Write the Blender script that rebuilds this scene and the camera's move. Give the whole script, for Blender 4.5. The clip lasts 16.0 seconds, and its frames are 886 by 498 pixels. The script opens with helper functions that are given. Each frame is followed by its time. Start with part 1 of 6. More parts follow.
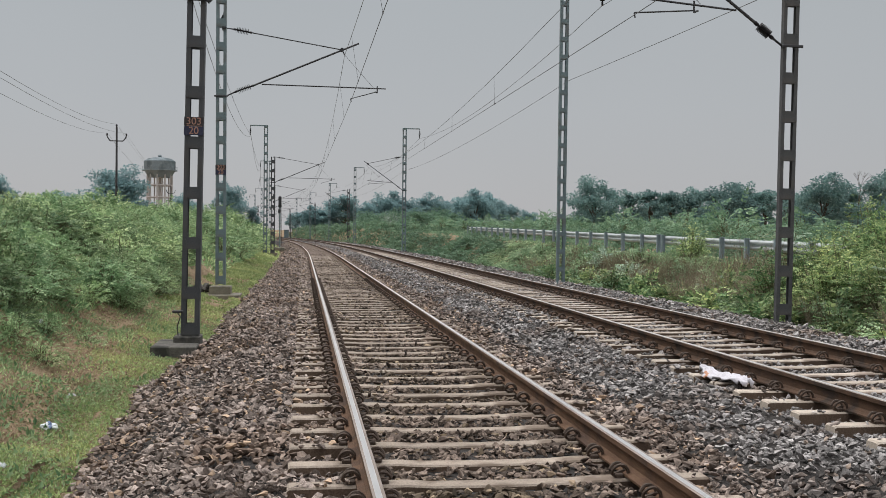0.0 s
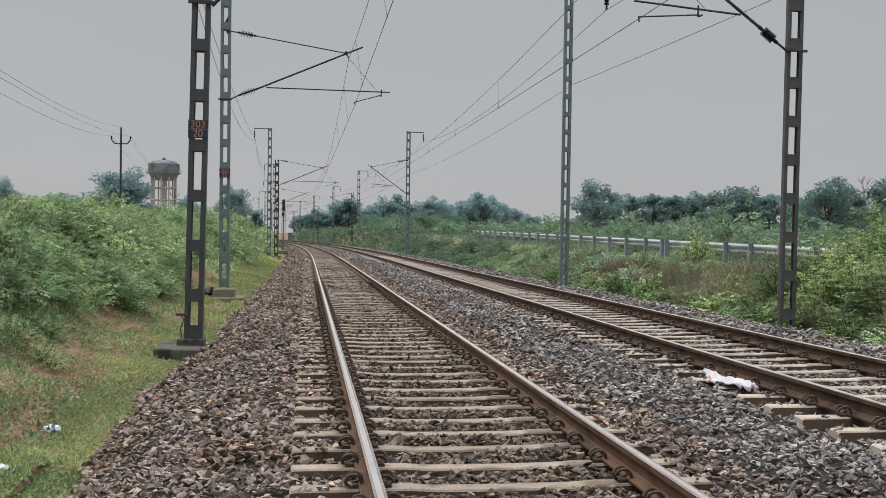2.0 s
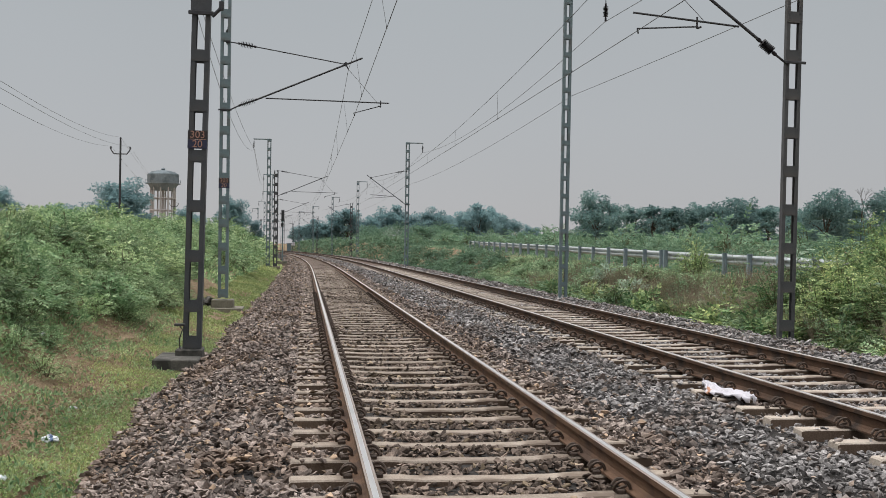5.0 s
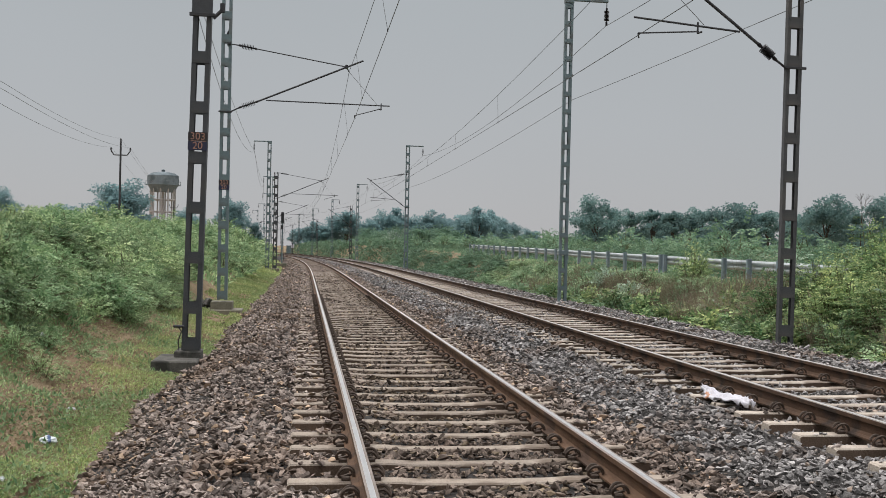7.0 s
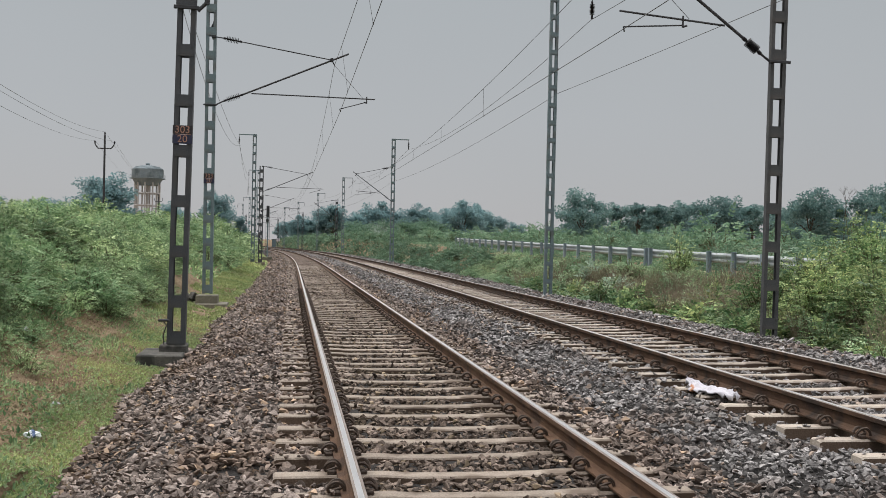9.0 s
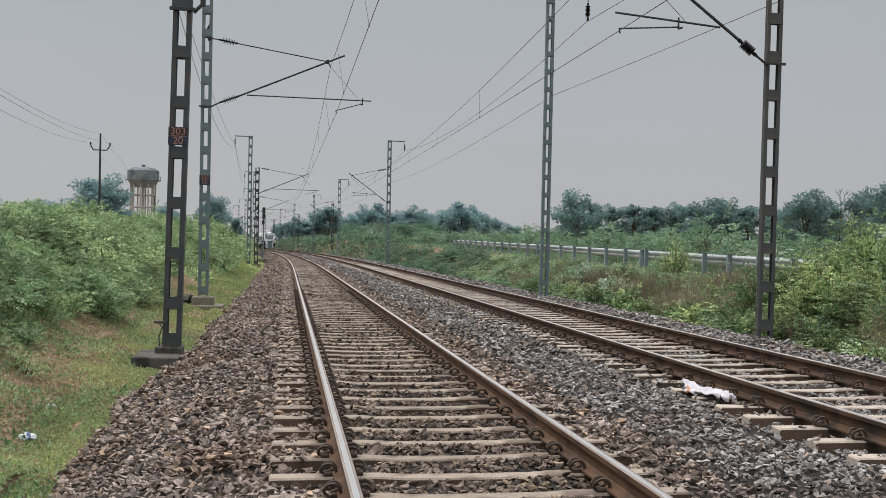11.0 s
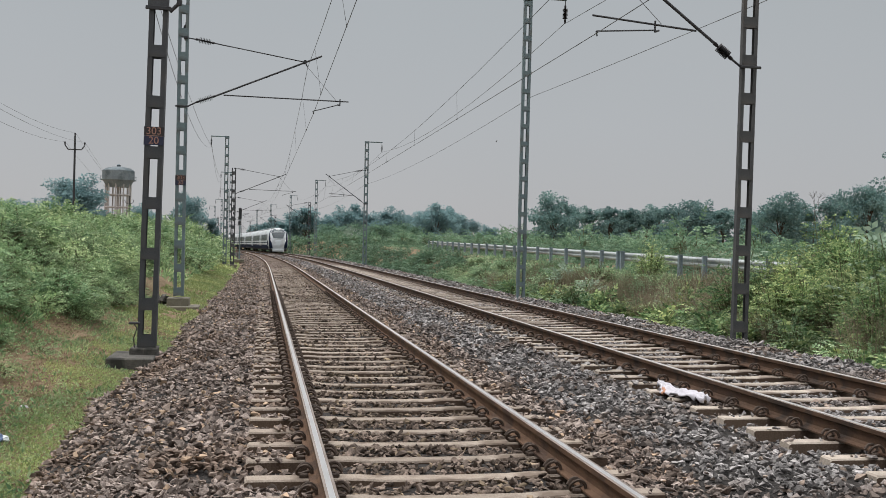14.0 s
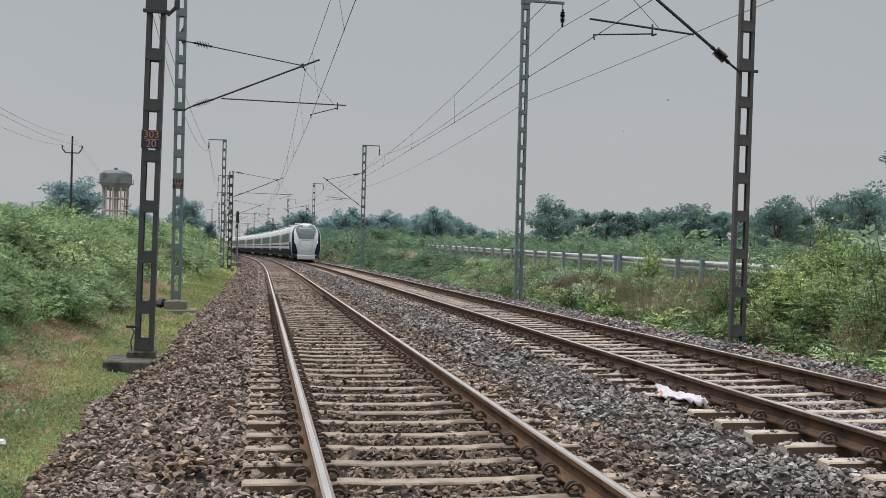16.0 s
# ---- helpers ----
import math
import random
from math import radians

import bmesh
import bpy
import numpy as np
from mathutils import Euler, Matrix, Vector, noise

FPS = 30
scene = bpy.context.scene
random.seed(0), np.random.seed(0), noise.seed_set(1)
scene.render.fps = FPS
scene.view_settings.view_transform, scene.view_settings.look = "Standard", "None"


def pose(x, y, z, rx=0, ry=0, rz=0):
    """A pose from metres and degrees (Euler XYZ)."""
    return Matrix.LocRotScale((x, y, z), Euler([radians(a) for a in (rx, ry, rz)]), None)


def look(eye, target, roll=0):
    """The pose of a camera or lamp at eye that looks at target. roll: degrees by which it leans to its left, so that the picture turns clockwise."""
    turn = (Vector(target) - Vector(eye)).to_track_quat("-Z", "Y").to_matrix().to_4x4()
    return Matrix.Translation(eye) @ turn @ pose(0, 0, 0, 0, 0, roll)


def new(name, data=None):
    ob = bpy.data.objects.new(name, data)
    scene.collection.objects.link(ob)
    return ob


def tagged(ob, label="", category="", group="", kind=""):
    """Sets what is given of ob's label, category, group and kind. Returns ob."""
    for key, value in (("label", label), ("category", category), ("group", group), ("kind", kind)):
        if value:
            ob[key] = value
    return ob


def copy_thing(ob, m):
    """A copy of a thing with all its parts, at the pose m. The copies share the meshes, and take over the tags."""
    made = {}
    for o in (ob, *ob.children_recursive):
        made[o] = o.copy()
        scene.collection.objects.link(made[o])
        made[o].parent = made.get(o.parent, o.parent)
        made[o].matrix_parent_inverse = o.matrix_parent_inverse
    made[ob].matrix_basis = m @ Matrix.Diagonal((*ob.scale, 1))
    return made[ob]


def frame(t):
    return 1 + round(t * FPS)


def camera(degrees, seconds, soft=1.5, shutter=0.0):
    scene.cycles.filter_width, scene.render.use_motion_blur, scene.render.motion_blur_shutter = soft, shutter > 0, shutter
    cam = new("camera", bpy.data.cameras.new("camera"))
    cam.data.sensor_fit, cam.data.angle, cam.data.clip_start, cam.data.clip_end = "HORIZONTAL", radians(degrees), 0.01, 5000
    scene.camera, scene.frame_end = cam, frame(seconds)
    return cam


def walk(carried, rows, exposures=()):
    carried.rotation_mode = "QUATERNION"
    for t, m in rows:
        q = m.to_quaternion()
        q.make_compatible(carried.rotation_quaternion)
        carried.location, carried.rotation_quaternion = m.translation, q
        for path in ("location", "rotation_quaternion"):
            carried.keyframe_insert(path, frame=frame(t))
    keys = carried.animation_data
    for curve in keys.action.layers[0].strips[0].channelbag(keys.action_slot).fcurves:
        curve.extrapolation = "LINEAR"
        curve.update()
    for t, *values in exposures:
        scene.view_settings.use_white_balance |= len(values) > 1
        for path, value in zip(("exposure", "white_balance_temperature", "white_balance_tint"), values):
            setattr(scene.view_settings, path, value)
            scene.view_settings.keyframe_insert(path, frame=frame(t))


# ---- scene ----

EYE = 1.393          # eye above the rail tops, which are z = 0
cam = camera(47.07, 16.0, soft=0.3)
walk(cam, [
    (0.0, pose(0, 0, EYE, 89.147, -0.581, -7.820)),
    (0.5, pose(0, 0, EYE, 89.133, -0.518, -7.743)),
    (1.0, pose(0, 0, EYE, 89.075, -0.653, -7.891)),
    (1.5, pose(0, 0, EYE, 89.135, -0.624, -7.275)),
    (2.0, pose(0, 0, EYE, 89.344, -0.757, -7.622)),
    (2.5, pose(0, 0, EYE, 89.419, -0.799, -7.713)),
    (3.0, pose(0, 0, EYE, 89.301, -0.786, -7.722)),
    (3.5, pose(0, 0, EYE, 89.242, -0.959, -7.648)),
    (4.0, pose(0, 0, EYE, 89.538, -0.818, -7.736)),
    (6.5, pose(0, 0, EYE, 90.092, -1.029, -7.544)),
    (7.0, pose(0, 0, EYE, 90.130, -1.209, -7.701)),
    (7.5, pose(0, 0, EYE, 90.127, -1.143, -7.932)),
    (8.0, pose(0, 0, EYE, 89.965, -1.203, -8.597)),
    (8.5, pose(0, 0, EYE, 89.952, -1.243, -8.508)),
    (9.0, pose(0, 0, EYE, 89.784, -1.160, -8.499)),
    (11.5, pose(0, 0, EYE, 89.926, -1.131, -8.923)),
    (12.0, pose(0, 0, EYE, 89.969, -1.232, -9.526)),
    (12.5, pose(0, 0, EYE, 89.749, -1.299, -9.488)),
    (13.0, pose(0, 0, EYE, 89.820, -1.115, -9.719)),
    (13.5, pose(0, 0, EYE, 89.895, -1.209, -9.864)),
    (14.0, pose(0, 0, EYE, 89.979, -1.307, -10.017)),
    (14.5, pose(0, 0, EYE, 89.875, -1.488, -9.947)),
    (15.0, pose(0, 0, EYE, 89.947, -1.452, -10.007)),
    (15.5, pose(0, 0, EYE, 90.062, -1.423, -10.231)),
    (16.0, pose(0, 0, EYE, 90.172, -1.303, -10.157))])

# ---- sky and light: an even overcast ----
SUN_UP, SUN_ROUND = 54.0, 318.0
world = bpy.data.worlds.new("overcast_sky")
scene.world = world
world.use_nodes = True
wt = world.node_tree
wt.nodes.clear()


def node(tree, kind):
    return tree.nodes.new(kind)


sky = node(wt, "ShaderNodeTexSky")
sky.sky_type, sky.sun_disc = "NISHITA", False
sky.sun_elevation, sky.sun_rotation = radians(SUN_UP), radians(SUN_ROUND)
geo = node(wt, "ShaderNodeTexCoord")
sep = node(wt, "ShaderNodeSeparateXYZ")
ramp = node(wt, "ShaderNodeValToRGB")
cloud = node(wt, "ShaderNodeTexNoise")
cloud.inputs["Scale"].default_value = 1.6
cloud.inputs["Detail"].default_value = 3.0
el = ramp.color_ramp.elements
el[0].position, el[0].color = 0.0, (0.432, 0.43, 0.445, 1)
el[1].position, el[1].color = 1.0, (2.82, 2.82, 2.85, 1)
mid = el.new(0.12)
mid.color = (0.42, 0.435, 0.452, 1)
mid = el.new(0.3)
mid.color = (0.385, 0.415, 0.432, 1)
mid = el.new(0.55)
mid.color = (0.48, 0.495, 0.51, 1)
mixc = node(wt, "ShaderNodeMix")
mixc.data_type, mixc.blend_type = "RGBA", "MULTIPLY"
mixs = node(wt, "ShaderNodeMix")
mixs.data_type, mixs.blend_type = "RGBA", "ADD"
cmap = node(wt, "ShaderNodeMapRange")
cmap.inputs[3].default_value, cmap.inputs[4].default_value = 0.92, 1.08
bg = node(wt, "ShaderNodeBackground")
wo = node(wt, "ShaderNodeOutputWorld")
L = wt.links.new
L(geo.outputs["Generated"], sep.inputs[0])
L(geo.outputs["Generated"], cloud.inputs["Vector"])
L(sep.outputs["Z"], ramp.inputs[0])
L(cloud.outputs[0], cmap.inputs[0])
mixc.inputs[0].default_value = 1.0
L(ramp.outputs[0], mixc.inputs[6])
L(cmap.outputs[0], mixc.inputs[7])
mixs.inputs[0].default_value = 0.004
L(mixc.outputs[2], mixs.inputs[6])
L(sky.outputs[0], mixs.inputs[7])
L(mixs.outputs[2], bg.inputs[0])
bg.inputs[1].default_value = 1.0
L(bg.outputs[0], wo.inputs[0])

sun = new("sun", bpy.data.lights.new("sun", "SUN"))
sun.data.energy, sun.data.angle, sun.data.color = 1.5, radians(14), (1.0, 0.965, 0.92)
sun.matrix_world = look((0, 0, 60), (0 - 60 * math.sin(radians(SUN_ROUND)) / math.tan(radians(SUN_UP)), -60 * math.cos(radians(SUN_ROUND)) / math.tan(radians(SUN_UP)), 0))

# ---- materials ----
def material(name, c1, c2, rough=0.8, metal=0.0, scale=8.0, fine=60.0, bump=0.3, island=0.0, objrand=0.0, stain=None, stain_scale=1.5, depth=0.01, odd=None, gloss=0.5):
    """Two colours mixed by a coarse and a fine noise, with relief; island or objrand: how far single pieces differ in lightness; stain: a third colour in patches."""
    m = bpy.data.materials.new(name)
    m.use_nodes = True
    t = m.node_tree
    b = t.nodes["Principled BSDF"]
    co = node(t, "ShaderNodeTexCoord")
    n1, n2 = node(t, "ShaderNodeTexNoise"), node(t, "ShaderNodeTexNoise")
    for n, s, d in ((n1, scale, 4.0), (n2, fine, 3.0)):
        n.inputs["Scale"].default_value, n.inputs["Detail"].default_value = s, d
        t.links.new(co.outputs["Object"], n.inputs["Vector"])
    add = node(t, "ShaderNodeMath")
    add.operation = "ADD"
    t.links.new(n1.outputs[0], add.inputs[0])
    t.links.new(n2.outputs[0], add.inputs[1])
    mr = node(t, "ShaderNodeMapRange")
    mr.inputs[1].default_value, mr.inputs[2].default_value = 0.72, 1.28
    t.links.new(add.outputs[0], mr.inputs[0])
    mix = node(t, "ShaderNodeMix")
    mix.data_type = "RGBA"
    mix.inputs[6].default_value, mix.inputs[7].default_value = (*c1, 1), (*c2, 1)
    t.links.new(mr.outputs[0], mix.inputs[0])
    col = mix.outputs[2]
    if stain:
        n3 = node(t, "ShaderNodeTexNoise")
        n3.inputs["Scale"].default_value, n3.inputs["Detail"].default_value = stain_scale, 5.0
        t.links.new(co.outputs["Object"], n3.inputs["Vector"])
        m3 = node(t, "ShaderNodeMapRange")
        m3.inputs[1].default_value, m3.inputs[2].default_value = 0.5, 0.62
        t.links.new(n3.outputs[0], m3.inputs[0])
        mx = node(t, "ShaderNodeMix")
        mx.data_type = "RGBA"
        mx.inputs[7].default_value = (*stain, 1)
        t.links.new(m3.outputs[0], mx.inputs[0])
        t.links.new(col, mx.inputs[6])
        col = mx.outputs[2]
    if odd:
        g0 = node(t, "ShaderNodeNewGeometry")
        fr = node(t, "ShaderNodeMath")
        fr.operation = "MULTIPLY"
        fr.inputs[1].default_value = 37.0
        fr2 = node(t, "ShaderNodeMath")
        fr2.operation = "FRACT"
        gt = node(t, "ShaderNodeMath")
        gt.operation = "GREATER_THAN"
        gt.inputs[1].default_value = 0.93
        t.links.new(g0.outputs["Random Per Island"], fr.inputs[0])
        t.links.new(fr.outputs[0], fr2.inputs[0])
        t.links.new(fr2.outputs[0], gt.inputs[0])
        mo = node(t, "ShaderNodeMix")
        mo.data_type = "RGBA"
        mo.inputs[7].default_value = (*odd, 1)
        t.links.new(gt.outputs[0], mo.inputs[0])
        t.links.new(col, mo.inputs[6])
        col = mo.outputs[2]
    if island or objrand:
        src = node(t, "ShaderNodeNewGeometry").outputs["Random Per Island"] if island else node(t, "ShaderNodeObjectInfo").outputs["Random"]
        k = island or objrand
        mv = node(t, "ShaderNodeMapRange")
        mv.inputs[3].default_value, mv.inputs[4].default_value = 1 - k, 1 + k
        t.links.new(src, mv.inputs[0])
        hsv = node(t, "ShaderNodeHueSaturation")
        t.links.new(mv.outputs[0], hsv.inputs["Value"])
        t.links.new(col, hsv.inputs["Color"])
        col = hsv.outputs[0]
    t.links.new(col, b.inputs["Base Color"])
    b.inputs["Roughness"].default_value, b.inputs["Metallic"].default_value = rough, metal
    b.inputs["Specular IOR Level"].default_value = gloss
    if bump:
        bp = node(t, "ShaderNodeBump")
        bp.inputs["Strength"].default_value, bp.inputs["Distance"].default_value = bump, depth
        t.links.new(n2.outputs[0], bp.inputs["Height"])
        t.links.new(bp.outputs[0], b.inputs["Normal"])
    return m


def leaf_material(name, c1, c2, c3, vary=1.0, through_light=0.3):
    """Leaves: three greens by single leaf, a little light through them; vary: how far plants and patches differ."""
    m = bpy.data.materials.new(name)
    m.use_nodes = True
    t = m.node_tree
    b = t.nodes["Principled BSDF"]
    g = node(t, "ShaderNodeNewGeometry")
    oi = node(t, "ShaderNodeObjectInfo")
    r = node(t, "ShaderNodeValToRGB")
    e = r.color_ramp.elements
    e[0].color, e[1].color = (*c1, 1), (*c3, 1)
    q = e.new(0.55)
    q.color = (*c2, 1)
    t.links.new(g.outputs["Random Per Island"], r.inputs[0])
    mv = node(t, "ShaderNodeMapRange")
    mv.inputs[3].default_value, mv.inputs[4].default_value = 1 - 0.38 * vary, 1 + 0.3 * vary
    hsv = node(t, "ShaderNodeHueSaturation")
    pn = node(t, "ShaderNodeTexNoise")
    pn.inputs["Scale"].default_value, pn.inputs["Detail"].default_value = 0.55, 3.0
    t.links.new(g.outputs["Position"], pn.inputs["Vector"])
    pm = node(t, "ShaderNodeMapRange")
    pm.inputs[1].default_value, pm.inputs[2].default_value = 0.3, 0.7
    pm.inputs[3].default_value, pm.inputs[4].default_value = 1 - 0.38 * vary, 1 + 0.34 * vary
    t.links.new(pn.outputs[0], pm.inputs[0])
    both = node(t, "ShaderNodeMath")
    both.operation = "MULTIPLY"
    t.links.new(oi.outputs["Random"], mv.inputs[0])
    t.links.new(mv.outputs[0], both.inputs[0])
    t.links.new(pm.outputs[0], both.inputs[1])
    t.links.new(both.outputs[0], hsv.inputs["Value"])
    hm = node(t, "ShaderNodeMapRange")
    hm.inputs[1].default_value, hm.inputs[2].default_value = 0.35, 0.65
    hm.inputs[3].default_value, hm.inputs[4].default_value = 0.5 + 0.035 * vary, 0.5 - 0.025 * vary
    t.links.new(pn.outputs[0], hm.inputs[0])
    t.links.new(hm.outputs[0], hsv.inputs["Hue"])
    t.links.new(r.outputs[0], hsv.inputs["Color"])
    t.links.new(hsv.outputs[0], b.inputs["Base Color"])
    b.inputs["Roughness"].default_value = 0.65
    b.inputs["Specular IOR Level"].default_value = 0.22
    tr = node(t, "ShaderNodeBsdfTranslucent")
    t.links.new(hsv.outputs[0], tr.inputs[0])
    mx = node(t, "ShaderNodeMixShader")
    mx.inputs[0].default_value = through_light
    t.links.new(b.outputs[0], mx.inputs[1])
    t.links.new(tr.outputs[0], mx.inputs[2])
    t.links.new(mx.outputs[0], t.nodes["Material Output"].inputs[0])
    return m


# Near black: the shade in the gaps between stones is put into this colour.
M_BED_SHADE = material("shaded_gap_bed", (0.01, 0.008, 0.007), (0.03, 0.025, 0.022), 0.95, scale=3.0, fine=28.0, bump=0.9, depth=0.03)
M_STONE = material("ballast_stone", (0.118, 0.095, 0.083), (0.405, 0.335, 0.296), 0.9, scale=9, fine=60, bump=0.6, island=0.6, odd=(0.36, 0.26, 0.185), stain=(0.2, 0.15, 0.12), stain_scale=0.9, gloss=0.12)
# Darker, browner stone, used between the rails of the first track.
M_STONE_GAUGE = material("dark_gauge_stone", (0.07, 0.053, 0.043), (0.255, 0.2, 0.165), 0.9, scale=9, fine=60, bump=0.6, island=0.72, odd=(0.26, 0.2, 0.14), stain=(0.11, 0.085, 0.062), stain_scale=0.9, gloss=0.12)
M_STONE_NEW = material("ballast_stone_grey", (0.105, 0.098, 0.095), (0.41, 0.385, 0.375), 0.85, scale=9, fine=60, bump=0.6, island=0.62, odd=(0.28, 0.22, 0.18), stain=(0.18, 0.145, 0.126), stain_scale=0.8, gloss=0.18)
M_SLEEPER = material("sleeper_concrete", (0.22, 0.178, 0.145), (0.385, 0.325, 0.27), 0.9, gloss=0.2, scale=3, fine=70, bump=0.4, objrand=0.16, stain=(0.17, 0.132, 0.104), stain_scale=2.5)
M_SLEEPER_PALE = material("pale_sleeper_concrete", (0.32, 0.27, 0.225), (0.5, 0.435, 0.37), 0.9, gloss=0.2, scale=3, fine=70, bump=0.4, objrand=0.14, stain=(0.25, 0.2, 0.165), stain_scale=2.5)
# Darkens the sleeper sides: rust-brown stain with their shade painted in.
M_SLEEPER_SIDE = material("rusty_shaded_concrete", (0.075, 0.052, 0.038), (0.14, 0.1, 0.074), 0.95, scale=3, fine=70, bump=0.4, objrand=0.16, stain=(0.09, 0.062, 0.046), stain_scale=2.5, gloss=0.15)
# Darkened brown copy of the sleeper concrete, a colour tint for the far stretch.
M_SLEEPER_FAR_TINT = material("far_tinted_concrete", (0.16, 0.125, 0.105), (0.27, 0.215, 0.18), 0.95, scale=3, fine=30, bump=0.3, stain=(0.13, 0.1, 0.085), stain_scale=1.5, gloss=0.15)
M_RAILSIDE = material("rusted_rail_steel", (0.06, 0.035, 0.023), (0.115, 0.068, 0.044), 0.8, 0.0, scale=4, fine=120, bump=0.3, stain=(0.042, 0.03, 0.024), stain_scale=3, gloss=0.2)
M_RAILBROWN = material("brown_rail_steel", (0.09, 0.05, 0.031), (0.16, 0.095, 0.06), 0.8, 0.0, scale=4, fine=120, bump=0.3, stain=(0.075, 0.046, 0.033), stain_scale=3, gloss=0.2)
M_RAILTOP = material("worn_rail_head", (0.78, 0.74, 0.72), (0.92, 0.89, 0.88), 0.3, 0.9, scale=2, fine=160, bump=0.05)
M_RAILWORN = material("dulled_rail_shoulder", (0.2, 0.16, 0.135), (0.34, 0.285, 0.25), 0.5, 0.4, scale=3, fine=140, bump=0.1)
M_CLIP = material("dark_clip_steel", (0.05, 0.037, 0.03), (0.11, 0.078, 0.06), 0.65, 0.2, scale=20, fine=150, bump=0.2, gloss=0.3)


# ---- small building helpers ----
def part(name, bm, mat, parent=None, label="", m=None):
    """Links a bmesh as one mesh object under a thing or a part."""
    me = bpy.data.meshes.new(name)
    bm.normal_update()
    bm.to_mesh(me)
    bm.free()
    me.materials.append(mat)
    ob = new(name, me)
    if parent:
        ob.parent = parent
    if m is not None:
        ob.matrix_basis = m
    if label:
        tagged(ob, label)
    return ob


def empty(name, m, label, category, group=""):
    ob = new(name)
    ob.empty_display_size = 0.2
    ob.matrix_basis = m
    return tagged(ob, label, category, group)


def box(bm, lo, hi, bevel=0.0, m=None):
    """Adds a box between two corners, its edges bevelled."""
    g = bmesh.ops.create_cube(bm, size=1.0)
    vs = g["verts"]
    c = [(a + b) / 2 for a, b in zip(lo, hi)]
    d = [abs(b - a) for a, b in zip(lo, hi)]
    for v in vs:
        v.co = Vector((c[0] + v.co.x * d[0], c[1] + v.co.y * d[1], c[2] + v.co.z * d[2]))
    if bevel:
        es = list({e for v in vs for e in v.link_edges})
        r = bmesh.ops.bevel(bm, geom=es, offset=bevel, segments=1, affect="EDGES", clamp_overlap=True)
        vs = list({v for f in r["faces"] for v in f.verts} | {v for v in vs if v.is_valid})
    if m is not None:
        for v in vs:
            v.co = m @ v.co
    return vs


def rod(bm, a, b, r, n=8, r2=None):
    """Adds a round bar from a to b."""
    a, b = Vector(a), Vector(b)
    d = b - a
    m = Matrix.Translation((a + b) / 2) @ d.to_track_quat("Z", "Y").to_matrix().to_4x4()
    bmesh.ops.create_cone(bm, cap_ends=True, segments=n, radius1=r, radius2=r if r2 is None else r2, depth=d.length, matrix=m)


def bent(bm, pts, r, n=6):
    for a, b in zip(pts, pts[1:]):
        rod(bm, a, b, r, n)


def raw_mesh(name, verts, faces, mats, smooth=False, index=None):
    """A mesh from arrays of corners and of faces with equal side counts."""
    me = bpy.data.meshes.new(name)
    k = faces.shape[1]
    me.vertices.add(len(verts))
    me.vertices.foreach_set("co", np.ascontiguousarray(verts, dtype=np.float32).ravel())
    me.loops.add(faces.size)
    me.loops.foreach_set("vertex_index", np.ascontiguousarray(faces, dtype=np.int32).ravel())
    me.polygons.add(len(faces))
    me.polygons.foreach_set("loop_start", np.arange(0, faces.size, k, dtype=np.int32))
    if index is not None:
        me.polygons.foreach_set("material_index", np.ascontiguousarray(index, dtype=np.int32))
    me.polygons.foreach_set("use_smooth", np.full(len(faces), smooth))
    for mt in mats:
        me.materials.append(mt)
    me.update(calc_edges=True)
    me.validate()
    return me


# ---- the line of the railway: straight, then a long bend to the left ----
STEP = 0.5
_s = np.arange(-80, 3000, STEP)
_k = np.clip((_s - 43) / 25, 0, 1) / 2100 * np.clip((1100 - _s) / 50, 0, 1)
_a = np.concatenate([[0], np.cumsum((_k[1:] + _k[:-1]) / 2 * STEP)])
_am = (_a[1:] + _a[:-1]) / 2
_x = 1.285 + np.concatenate([[0], np.cumsum(-np.sin(_am) * STEP)])
_y = -80 + np.concatenate([[0], np.cumsum(np.cos(_am) * STEP)])
SPACING = 4.26       # between the two tracks
RISE = 0.086         # the second track lies a little higher
GAUGE = 1.748 / 2    # rail centre from track centre


def line(s, u):
    """World x, y and heading at s metres along the first track and u metres to its right."""
    x, y, a = np.interp(s, _s, _x), np.interp(s, _s, _y), np.interp(s, _s, _a)
    return x + u * np.cos(a), y + u * np.sin(a), a


def on_line(s, u, z=0.0, turn=0.0):
    x, y, a = line(s, u)
    return pose(float(x), float(y), z, 0, 0, math.degrees(float(a)) + turn)


rng = np.random.default_rng(7)


def smooth_noise(x, y, size, seed):
    """Smooth value noise in 0..1 over arrays."""
    g = np.random.default_rng(seed).random((256, 256))
    px, py = np.asarray(x) / size, np.asarray(y) / size
    ix, iy = np.floor(px).astype(int), np.floor(py).astype(int)
    fx, fy = px - ix, py - iy
    fx, fy = fx * fx * (3 - 2 * fx), fy * fy * (3 - 2 * fy)
    g00, g10 = g[ix % 256, iy % 256], g[(ix + 1) % 256, iy % 256]
    g01, g11 = g[ix % 256, (iy + 1) % 256], g[(ix + 1) % 256, (iy + 1) % 256]
    return (g00 * (1 - fx) + g10 * fx) * (1 - fy) + (g01 * (1 - fx) + g11 * fx) * fy


def road_level(s):
    return 0.52 + 0.0118 * (np.clip(s, 0, 160) - 28)


